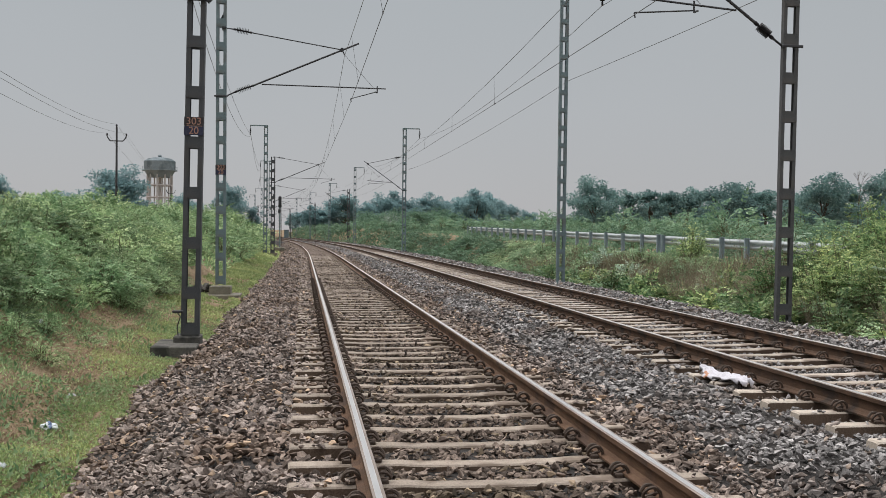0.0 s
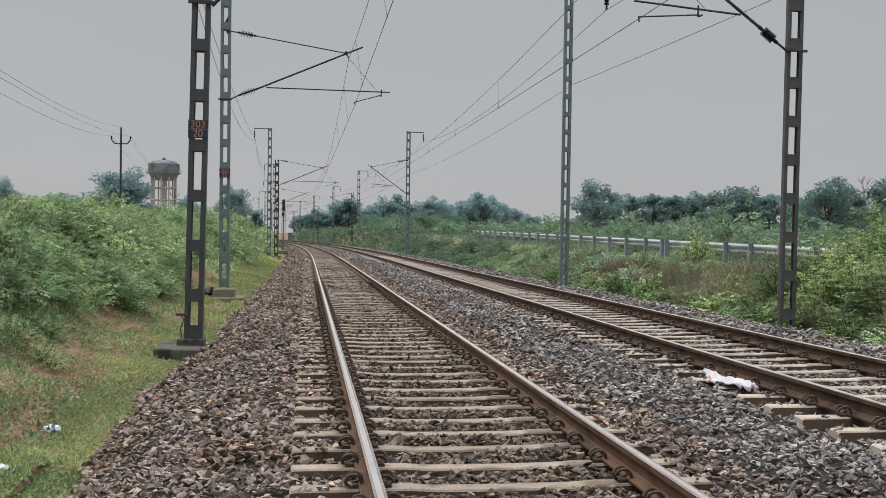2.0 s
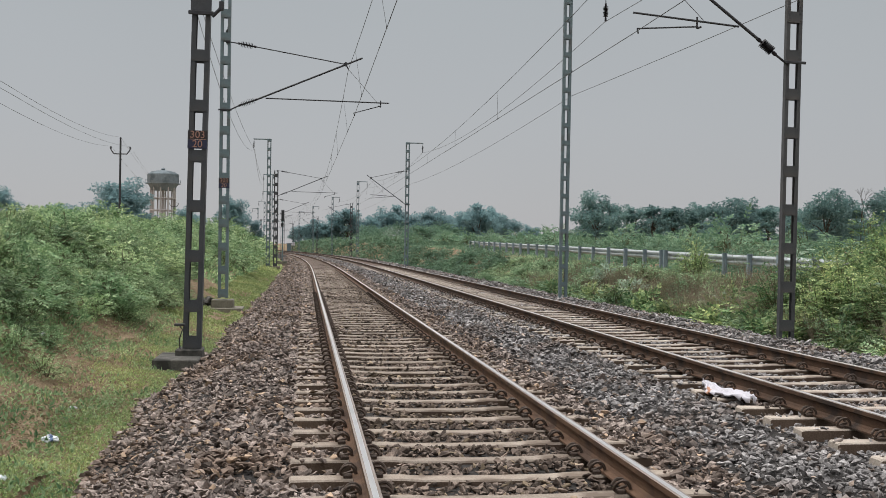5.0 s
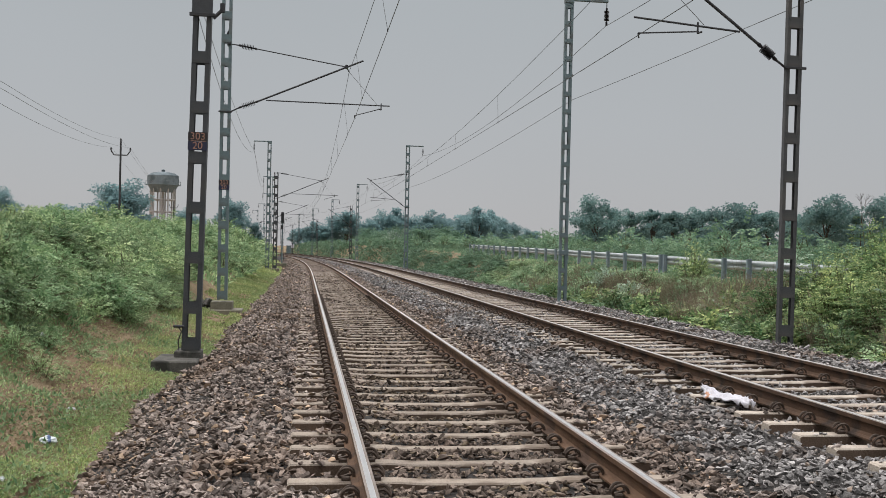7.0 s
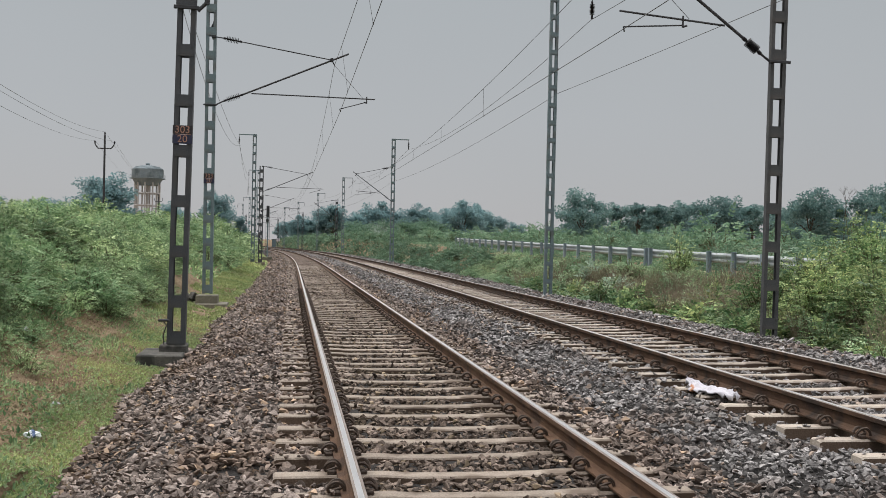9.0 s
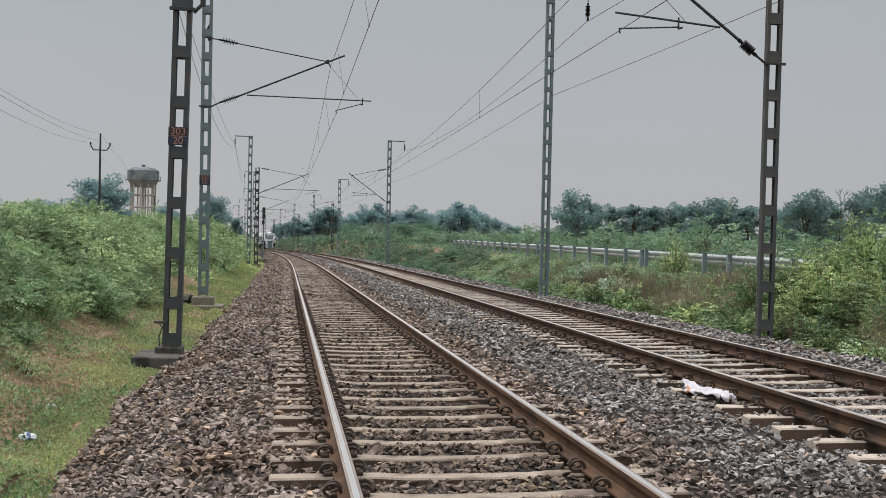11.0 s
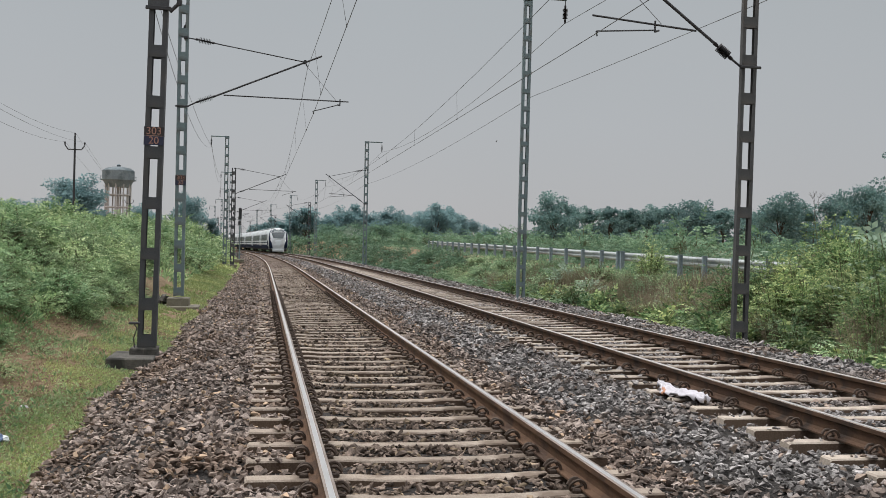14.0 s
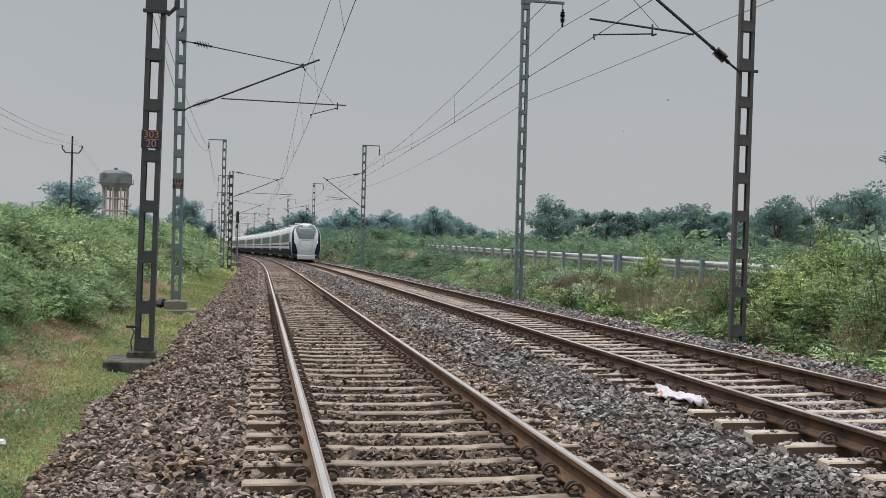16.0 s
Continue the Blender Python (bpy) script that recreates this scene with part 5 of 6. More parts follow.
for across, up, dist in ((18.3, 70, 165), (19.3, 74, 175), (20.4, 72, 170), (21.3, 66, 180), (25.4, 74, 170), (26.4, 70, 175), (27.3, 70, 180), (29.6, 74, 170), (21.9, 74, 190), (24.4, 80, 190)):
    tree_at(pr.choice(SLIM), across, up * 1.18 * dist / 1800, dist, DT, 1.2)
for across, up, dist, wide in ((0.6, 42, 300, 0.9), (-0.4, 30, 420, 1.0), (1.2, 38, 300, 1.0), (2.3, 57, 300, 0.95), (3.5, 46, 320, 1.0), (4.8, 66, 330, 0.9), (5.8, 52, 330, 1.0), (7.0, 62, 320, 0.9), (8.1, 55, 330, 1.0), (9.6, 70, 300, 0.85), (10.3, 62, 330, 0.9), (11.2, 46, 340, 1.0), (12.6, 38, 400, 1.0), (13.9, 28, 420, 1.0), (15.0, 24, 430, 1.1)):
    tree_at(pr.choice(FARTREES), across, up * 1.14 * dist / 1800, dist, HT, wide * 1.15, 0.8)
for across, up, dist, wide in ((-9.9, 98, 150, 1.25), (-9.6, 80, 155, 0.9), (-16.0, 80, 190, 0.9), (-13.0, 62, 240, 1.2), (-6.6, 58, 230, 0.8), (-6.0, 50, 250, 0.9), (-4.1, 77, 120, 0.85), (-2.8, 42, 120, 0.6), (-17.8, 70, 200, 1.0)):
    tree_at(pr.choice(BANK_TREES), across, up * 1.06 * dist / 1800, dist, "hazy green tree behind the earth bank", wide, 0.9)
tree_at(NEAR_TREE, 35.4, 5.1, 48, "slender tree with dark foliage behind the verge", 1.1, 0.9)
for k in range(30):
    across, dist = pr.uniform(15.5, 38), pr.uniform(185, 225)
    tree_at(pr.choice(SLIM), across, pr.uniform(46, 66) * dist / 1800, dist, "dark green tree in the wood beyond the field", 1.3, 1.0)
# low woods that close the distance
for k in range(50):
    across = pr.uniform(1.2, 40)
    dist = pr.uniform(200, 330)
    if dist * math.sin(radians(across)) - float(line(dist, SPACING)[0]) < 13:
        continue
    tree_at(pr.choice(TREES), across, pr.uniform(22, 44) * dist / 1800, dist, "low hazy scrub tree before the distant tree line", 1.5, 0.4)


def bare_tree():
    t = empty("bare_tree", pose(150 * math.sin(radians(30.0)), 150 * math.cos(radians(30.0)), 1.5), "leafless grey tree among the green ones", "tree")
    bm = bmesh.new()
    r = random.Random(9)

    def grow(a, d, ln, rad, depth):
        b = a + d * ln
        rod(bm, a, b, rad, 5, rad * 0.6)
        if depth:
            for _ in range(3):
                e = (d + Vector((r.uniform(-.7, .7), r.uniform(-.7, .7), r.uniform(-.1, .5)))).normalized()
                grow(b, e, ln * 0.62, rad * 0.55, depth - 1)
    grow(Vector((0, 0, 0)), Vector((0, 0, 1)), 4.1, 0.09, 3)
    part("trunk", bm, M_BARK, t)


bare_tree()

# ---- guard rail of the road ----
M_GALV = material("galvanised_steel", (0.42, 0.45, 0.46), (0.56, 0.58, 0.58), 0.4, 0.5, scale=3, fine=60, bump=0.1, stain=(0.36, 0.38, 0.39), stain_scale=0.9)
M_POST = material("grey_blue_post", (0.25, 0.31, 0.35), (0.36, 0.42, 0.45), 0.65, 0.2, scale=4, fine=60, bump=0.15)


def rail_place(y):
    """x and height of the beam's middle along the road's edge."""
    return 13.05 + 0.022 * (y - 26), 1.13 + 0.0123 * (y - 27)


def guard_rail():
    g = empty("guard_rail", Matrix(), "galvanised corrugated guard rail on blue-grey posts", "guard rail")
    prof = [(0.0, 0.155), (-0.03, 0.14), (-0.08, 0.10), (-0.08, 0.06), (-0.01, 0.02), (-0.01, -0.02), (-0.08, -0.06), (-0.08, -0.10), (-0.03, -0.14), (0.0, -0.155)]
    y0, n = 20.0, 0
    while y0 < 86:
        y1 = y0 + 4.0
        bm = bmesh.new()
        rows = []
        for y in (y0, y1 + 0.06):
            x, z = rail_place(y)
            rows.append(([bm.verts.new((x + a, y, z + b)) for a, b in prof], [bm.verts.new((x + a + 0.006, y, z + b)) for a, b in prof]))
        for q in (0, 1):
            for i in range(len(prof) - 1):
                bm.faces.new((rows[0][q][i], rows[1][q][i], rows[1][q][i + 1], rows[0][q][i + 1]))
        part("beam", bm, M_GALV, g)
        y0, n = y1, n + 1
    post = plain_mesh("post", M_POST, lambda bm: (box(bm, (-0.075, -0.005, -1.15), (0.075, 0.005, 0.2)), box(bm, (-0.075, -0.075, -1.15), (-0.065, -0.005, 0.2)), box(bm, (0.065, -0.075, -1.15), (0.075, -0.005, 0.2)), box(bm, (-0.075, -0.08, 0.19), (0.075, 0.01, 0.205))))
    block = plain_mesh("spacer", M_GALV, lambda bm: box(bm, (-0.2, -0.05, -0.12), (-0.075, 0.03, 0.12), 0.01))
    ys = [20.5, 22.5, 24.5, 26.5, 28.5, 30.4, 32.4, 36.0, 36.5] + [38.5 + 2.6 * k for k in range(20)]
    for y in ys:
        x, z = rail_place(y)
        p = child("post", post, g, pose(x - 0.16, y, z))
    return g


guard_rail()


# ---- water tower ----
M_TANK = material("mossy_grey_plaster", (0.16, 0.195, 0.215), (0.25, 0.285, 0.3), 0.9, scale=0.4, fine=6, bump=0.2, stain=(0.12, 0.145, 0.155), stain_scale=0.3, gloss=0.15)
M_TOWER = material("pale_pink_plaster", (0.36, 0.34, 0.33), (0.46, 0.43, 0.41), 0.9, scale=0.6, fine=8, bump=0.2)


def water_tower():
    x, y = -35.7, 262.0
    t = empty("water_tower", pose(x, y, 0.5), "round grey concrete water tower on pale columns", "water tower")
    n = 10
    col = plain_mesh("column", M_TOWER, lambda bm: rod(bm, (0, 0, 0), (0, 0, 15.4), 0.19, 8))
    for i in range(n):
        a = 2 * math.pi * (i + 0.4) / n
        child("column", col, t, pose(3.0 * math.cos(a), 3.0 * math.sin(a), 0))
    for z in (3.2, 6.3, 9.3, 12.3):
        bm = bmesh.new()
        swept(bm, [(3.0 * math.cos(2 * math.pi * (i + 0.4) / n), 3.0 * math.sin(2 * math.pi * (i + 0.4) / n), z) for i in range(n + 1)], 0.2, 6)
        part("ring_beam", bm, M_TOWER, t)
    bm = bmesh.new()
    prof = [(2.75, 14.3), (3.1, 14.9), (3.65, 15.8), (3.85, 16.15), (3.85, 18.25), (3.75, 18.4), (2.9, 18.95), (1.5, 19.25), (0.0, 19.35)]
    rings = []
    for r_, z in prof:
        rings.append([bm.verts.new((r_ * math.cos(2 * math.pi * i / 36), r_ * math.sin(2 * math.pi * i / 36), z)) for i in range(36)] if r_ else [bm.verts.new((0, 0, z))])
    for a, b in zip(rings, rings[1:]):
        for i in range(36):
            j = (i + 1) % 36
            bm.faces.new((a[i], a[j], b[j], b[i]) if len(b) > 1 else (a[i], a[j], b[0]))
    bm.faces.new(rings[0][::-1])
    part("tank", bm, M_TANK, t, "grey domed tank streaked with moss")
    bm = bmesh.new()
    for i in range(36):
        a, b = 2 * math.pi * i / 36, 2 * math.pi * (i + 1) / 36
        for z in (16.0, 16.9):
            rod(bm, (4.25 * math.cos(a), 4.25 * math.sin(a), z), (4.25 * math.cos(b), 4.25 * math.sin(b), z), 0.035 if z > 16.5 else 0.09, 5)
        if i % 2 == 0:
            rod(bm, (4.25 * math.cos(a), 4.25 * math.sin(a), 16.0), (4.25 * math.cos(a), 4.25 * math.sin(a), 16.9), 0.035, 5)
            rod(bm, (3.7 * math.cos(a), 3.7 * math.sin(a), 16.0), (4.25 * math.cos(a), 4.25 * math.sin(a), 16.0), 0.06, 5)
    part("gallery", bm, M_TANK, t)
    bm = bmesh.new()
    rod(bm, (0, 0, 19.2), (0, 0, 19.7), 0.45, 10)
    rod(bm, (0, 0, 19.7), (0, 0, 20.0), 0.6, 10, 0.1)
    part("vent_cap", bm, M_TANK, t)
    bm = bmesh.new()
    rod(bm, (0, 0, 0), (0, 0, 15.5), 0.35, 10)
    part("riser_pipe", bm, M_TOWER, t)


water_tower()


# ---- village power line on the bank ----
def power_pole(x, y, z, tall, label):
    p = empty("power_pole", pose(x, y, z), label, "power pole", "power poles")
    bm = bmesh.new()
    rod(bm, (0, 0, -0.3), (0, 0, tall), 0.085, 8, 0.06)
    part("post", bm, M_TUBE, p)
    bm = bmesh.new()
    bent(bm, [(-0.62, 0, tall - 0.62), (-0.42, 0, tall - 0.9), (0.42, 0, tall - 0.9), (0.62, 0, tall - 0.62)], 0.04)
    part("crossarm", bm, M_TUBE, p)
    for q in ((-0.62, tall - 0.6), (0.62, tall - 0.6), (0, tall)):
        bm = bmesh.new()
        rod(bm, (q[0], 0, q[1]), (q[0], 0, q[1] + 0.13), 0.045, 8)
        rod(bm, (q[0], 0, q[1] + 0.1), (q[0], 0, q[1] + 0.2), 0.075, 8, 0.03)
        part("insulator", bm, M_INSULATOR, p)
    return p


power_pole(-12.33, 70, 1.7, 6.55, "thin dark power pole with a three-wire crossarm")
power_pole(-19.5, 155, 1.7, 6.2, "far thin power pole with a three-wire crossarm")
for dx, dz, x0, z0 in ((-0.62, 7.85, -8.75, 5.37), (0.0, 8.46, -8.46, 5.84), (0.62, 7.85, -8.3, 5.56)):
    wire("power_wire", [(x0 + (x0 + 12.33) * 0.3, 18, z0 - 0.35), (x0, 30, z0), (-12.33 + dx, 70, dz), (-19.5 + dx, 155, 7.5 + (0.5 if not dx else 0))], 0.006, "thin black wire of the village power line", [0.05, 0.3, 0.7])


# ---- two birds that cross the sky ----
def flying_bird(label, span):
    b = empty("flying_bird", Matrix(), label, "bird", "flying birds")
    bm = bmesh.new()
    bmesh.ops.create_uvsphere(bm, u_segments=10, v_segments=8, radius=1, matrix=Matrix.Diagonal((0.16 * span, 0.055 * span, 0.055 * span, 1)))
    box(bm, (-0.3 * span, -0.04 * span, -0.01 * span), (-0.12 * span, 0.04 * span, 0.01 * span))
    part("bird_body", bm, M_TUBE, b)
    for k in (-1, 1):
        bm = bmesh.new()
        box(bm, (-0.1 * span, 0.0, -0.006 * span), (0.08 * span, k * 0.5 * span, 0.006 * span), 0.002)
        part("wing", bm, M_TUBE, b, "", pose(0, 0, 0.02 * span, k * 18, 0, 0))
    return b


BIRD_ONE = flying_bird("dark bird gliding across the grey sky", 0.5)
BIRD_TWO = flying_bird("small dark bird flying far off", 0.4)


# ---- a small bird perched on the teal mast ----
def perched_bird():
    b = empty("bird", on_line(31.2, -2.45 - T1 + 0.02, 7.72, 40), "small dark bird perched on the mast", "bird")
    bm = bmesh.new()
    bmesh.ops.create_uvsphere(bm, u_segments=12, v_segments=8, radius=1, matrix=pose(0, 0, 0.09, 35, 0, 0) @ Matrix.Diagonal((0.05, 0.06, 0.11, 1)))
    part("bird_body", bm, M_TUBE, b)
    bm = bmesh.new()
    bmesh.ops.create_uvsphere(bm, u_segments=10, v_segments=8, radius=0.042, matrix=pose(0, -0.06, 0.2))
    rod(bm, (0, -0.09, 0.2), (0, -0.14, 0.195), 0.012, 6, 0.002)
    part("bird_head", bm, M_TUBE, b)
    bm = bmesh.new()
    box(bm, (-0.025, 0.04, -0.08), (0.025, 0.06, 0.05), 0.005, pose(0, 0.02, 0, 25, 0, 0))
    part("bird_tail", bm, M_TUBE, b)


perched_bird()


# ---- loose things on the ground ----
M_CLOTH = material("white_cloth", (0.48, 0.46, 0.5), (0.6, 0.58, 0.62), 0.9, scale=6, fine=80, bump=0.2)
M_RUSTY = material("orange_brown_stain", (0.35, 0.16, 0.09), (0.5, 0.26, 0.16), 0.9, scale=12, fine=90, bump=0.2)
M_PLASTIC = material("pale_plastic", (0.6, 0.64, 0.66), (0.75, 0.78, 0.8), 0.35, scale=10, fine=60, bump=0.2)
M_BLUE = material("blue_plastic_film", (0.05, 0.09, 0.2), (0.1, 0.16, 0.3), 0.4, scale=10, fine=60, bump=0.1)


def rag(n=34, m=16):
    """A crumpled white cloth lying along the ballast."""
    r = np.random.default_rng(77)
    a, b = np.meshgrid(np.linspace(0, 1, n), np.linspace(-1, 1, m), indexing="ij")
    s = 9.42 + 1.45 * a + 0.02 * r.random(a.shape)
    u = 3.05 + 0.07 * a + 0.03 * np.sin(a * 8) + b * (0.03 + 0.11 * np.sin(np.clip(a * 1.15, 0, 1) * math.pi) ** 0.7)
    z = ground_z(s, u)[0] + 0.07 + 0.05 * (1 - b * b) * (0.35 + smooth_noise(a * 9, b * 2 + 9, 1.0, 78)) + 0.06 * smooth_noise(a * 24, b * 5, 1.0, 79)
    x, y, _ = line(s, u)
    i = np.arange(n * m).reshape(n, m)
    f = np.stack([i[:-1, :-1], i[1:, :-1], i[1:, 1:], i[:-1, 1:]], -1).reshape(-1, 4)[:, ::-1]
    idx = ((smooth_noise(a * 6, b * 1.6, 1.0, 83) > 0.6) & (a > 0.5))[:-1, :-1].reshape(-1).astype(int)
    ob = new("discarded_cloth", raw_mesh("discarded_cloth", np.stack([x, y, z], -1).reshape(-1, 3), f, [M_CLOTH, M_RUSTY], True, idx))
    mod = ob.modifiers.new("thickness", "SOLIDIFY")
    mod.thickness = 0.012
    return tagged(ob, "crumpled white cloth with rust-brown stains on the ballast", "cloth")


rag()


def litter(s, u, size, mats, label, seed):
    bm = bmesh.new()
    bmesh.ops.create_icosphere(bm, subdivisions=3, radius=1.0)
    for v in bm.verts:
        q = noise.noise(v.co * 1.7 + Vector((seed, 0, 0))) * 0.4 + noise.noise(v.co * 4.5 + Vector((seed, 3, 0))) * 0.2
        v.co = Vector((v.co.x * (1 + q), v.co.y * (0.7 + q), max(-0.3, v.co.z * (0.5 + q)))) * size
    for f in bm.faces:
        f.material_index = 1 if len(mats) > 1 and abs(f.calc_center_median().x - 0.1 * size) < 0.22 * size else 0
    z = float(ground_z(s, u)[0])
    ob = part("litter", bm, mats[0], None, "", on_line(s, u, z + size * 0.25, 20))
    for mm in mats[1:]:
        ob.data.materials.append(mm)
    return tagged(ob, label, "litter", "litter")


litter(10.7, -3.82, 0.085, [M_PLASTIC, M_BLUE], "crushed pale plastic wrapper with a blue band on the grass", 1)
litter(11.95, -3.87, 0.045, [M_CLOTH], "small white scrap of paper on the earth path", 2)
litter(15.9, -5.2, 0.07, [M_CLOTH], "white plastic scrap caught at the bank's foot", 3)
litter(8.2, -3.6, 0.05, [M_PLASTIC], "small pale scrap on the grass", 4)


def rubble():
    """A small heap of dark broken stone beside the mast's plinth."""
    r = random.Random(12)
    heap = empty("rubble_heap", on_line(31.6, -4.55, float(ground_z(31.6, -4.55)[0])), "small heap of dark broken stones beside the mast", "rubble")
    for k in range(9):
        v, f = STONES[k % len(STONES)]
        st = new("stone", raw_mesh("stone", v, f, [M_CONCRETE_DARK]))
        st.parent = heap
        q = r.uniform(0.2, 0.38)
        st.matrix_basis = Matrix.LocRotScale((r.uniform(-0.45, 0.45), r.uniform(-0.3, 0.3), r.uniform(0.02, 0.22)), Euler((r.uniform(-0.6, 0.6), r.uniform(-0.6, 0.6), r.uniform(0, 6.28))), (q, q, q))


rubble()


def cable_end():
    b = empty("cable_stub", on_line(17.0, -1.99 - T1, -0.35), "bent black cable stub strapped beside the mast foot", "cable")
    bm = bmesh.new()
    bent(bm, [(0, -0.12, 0.0), (-0.02, -0.12, 0.2), (0.03, -0.13, 0.36), (-0.03, -0.12, 0.44)], 0.009)
    part("cable", bm, M_TUBE, b)
    bm = bmesh.new()
    box(bm, (-0.1, -0.16, 0.42), (0.07, -0.08, 0.46), 0.01)
    part("clamp", bm, M_TUBE, b)


cable_end()


def relay_box():
    """The dark cabinet and white sign board beside the far bend."""
    x, y = 255 * math.sin(radians(-0.71)), 255 * math.cos(radians(-0.71))
    b = empty("sign_board", pose(x, y, -0.2), "small white marker board on a dark post", "sign")
    bm = bmesh.new()
    rod(bm, (0, 0, 0), (0, 0, 2.6), 0.08, 8)
    part("post", bm, M_TUBE, b)
    bm = bmesh.new()
    box(bm, (-0.4, -0.06, 1.7), (0.4, -0.02, 2.5), 0.03)
    part("board", bm, M_CLOTH, b)
    x, y = 255 * math.sin(radians(-0.93)), 255 * math.cos(radians(-0.93))
    b = empty("trackside_cabinet", pose(x, y, -0.2), "dark blue-grey trackside equipment cabinet", "cabinet")
    bm = bmesh.new()
    box(bm, (-0.55, -0.4, 0), (0.55, 0.4, 2.1), 0.04)
    part("cabinet_body", bm, M_MAST_TEAL, b)
    bm = bmesh.new()
    box(bm, (-0.65, -0.5, 2.1), (0.65, 0.5, 2.22), 0.03)
    part("cabinet_roof", bm, M_TUBE, b)


relay_box()

# ---- the approaching train ----
M_WHITE = material("white_train_paint", (0.52, 0.55, 0.57), (0.6, 0.63, 0.65), 0.4, scale=0.6, fine=20, bump=0.03, stain=(0.38, 0.39, 0.39), stain_scale=0.5)
M_NAVY = material("navy_train_paint", (0.012, 0.018, 0.04), (0.022, 0.03, 0.058), 0.8, scale=1, fine=20, bump=0.03, gloss=0.1)
M_UNDER = material("dark_underframe", (0.03, 0.03, 0.03), (0.065, 0.06, 0.055), 0.9, scale=3, fine=30, bump=0.2, gloss=0.1)
M_GLASS = material("tinted_train_glass", (0.035, 0.052, 0.053), (0.06, 0.082, 0.08), 0.5, scale=0.8, fine=6, bump=0.0)
M_SCREEN = material("dark_windscreen", (0.045, 0.06, 0.068), (0.07, 0.09, 0.1), 0.2, scale=0.8, fine=6, bump=0.0)
M_GREYBAND = material("grey_display_panel", (0.16, 0.19, 0.195), (0.22, 0.25, 0.25), 0.5, scale=1, fine=12, bump=0.02)
M_ROOF = material("grey_roof_paint", (0.3, 0.32, 0.33), (0.4, 0.42, 0.42), 0.6, scale=0.8, fine=12, bump=0.1)
M_LAMP = bpy.data.materials.new("headlight_glow")
M_LAMP.use_nodes = True
_lb = M_LAMP.node_tree.nodes["Principled BSDF"]
_lb.inputs["Base Color"].default_value = (0.9, 0.9, 0.88, 1)
_lb.inputs["Emission Color"].default_value = (1.0, 0.97, 0.9, 1)
_lb.inputs["Emission Strength"].default_value = 0.35

OUT_Z = [0.3, 0.6, 1.0, 1.4, 1.9, 2.5, 2.9, 3.25, 3.55, 3.8, 3.98, 4.08, 4.12]
OUT_W = [1.32, 1.42, 1.54, 1.60, 1.62, 1.61, 1.57, 1.49, 1.34, 1.10, 0.78, 0.40, 0.0]
NOSE_Z = [0.2, 0.7, 1.2, 1.8, 2.4, 3.0, 3.4, 3.8, 4.05, 4.12]
NOSE_Y = [0.16, 0.05, 0.0, 0.08, 0.28, 0.62, 0.92, 1.3, 1.75, 2.0]


def half_width(z):
    return float(np.interp(z, OUT_Z, OUT_W))


def nose_depth(x, z, off=0.0):
    """How far behind the tip the nose's skin lies, seen from the front."""
    w = max(half_width(z), 0.05)
    q = min(1.0, abs(x) / w)
    return float(np.interp(z, NOSE_Z, NOSE_Y)) + 0.62 * q ** 4 * max(0.2, 1 - z / 6.0) - off


def skin_patch(name, zs, inner, outer, mat, parent, off, label="", n=10):
    """A panel of the nose between two edges given as functions of height, raised off the skin."""
    bm = bmesh.new()
    rows = []
    for z in zs:
        a, b = inner(z), outer(z)
        rows.append([bm.verts.new((x, nose_depth(x, z, off), z)) for x in np.linspace(a, b, n)])
    for p, q in zip(rows, rows[1:]):
        for i in range(n - 1):
            bm.faces.new((p[i], p[i + 1], q[i + 1], q[i]))
    bmesh.ops.recalc_face_normals(bm, faces=bm.faces[:])
    return part(name, bm, mat, parent, label)


def car_body(length, front, back):
    """The prismatic shell of a coach from y = front to y = back."""
    bm = bmesh.new()
    prof = [(-w, z) for z, w in zip(OUT_Z[2:], OUT_W[2:])] + [(w, z) for z, w in zip(OUT_Z[2:-1][::-1], OUT_W[2:-1][::-1])]
    rows = [[bm.verts.new((x, y, z)) for x, z in prof] for y in (front, back)]
    n = len(prof)
    for i in range(n):
        j = (i + 1) % n
        bm.faces.new((rows[0][i], rows[0][j], rows[1][j], rows[1][i]))
    bm.faces.new(rows[0][::-1])
    bm.faces.new(rows[1])
    bmesh.ops.recalc_face_normals(bm, faces=bm.faces[:])
    return bm


CAR = 24.0


def window_mesh(lo, hi, z0, z1, mat, name, side, out=0.012):
    """A pane set on the coach's side, following its lean."""
    def build(bm):
        zs = [z0] + [z for z in OUT_Z if z0 + 0.02 < z < z1 - 0.02] + [z1]
        skin = [[bm.verts.new((side * (half_width(z) + out), y, z)) for y in (lo, hi)] for z in zs]
        back = [[bm.verts.new((side * (half_width(z) - 0.04), y, z)) for y in (lo, hi)] for z in zs]
        for k in range(len(zs) - 1):
            bm.faces.new((skin[k][0], skin[k][1], skin[k + 1][1], skin[k + 1][0]))
            bm.faces.new((back[k][0], back[k + 1][0], back[k + 1][1], back[k][1]))
            for e in (0, 1):
                bm.faces.new((skin[k][e], skin[k + 1][e], back[k + 1][e], back[k][e]))
        for k in (0, -1):
            bm.faces.new((skin[k][0], back[k][0], back[k][1], skin[k][1]))
        bmesh.ops.recalc_face_normals(bm, faces=bm.faces[:])
    return plain_mesh(name, mat, build)


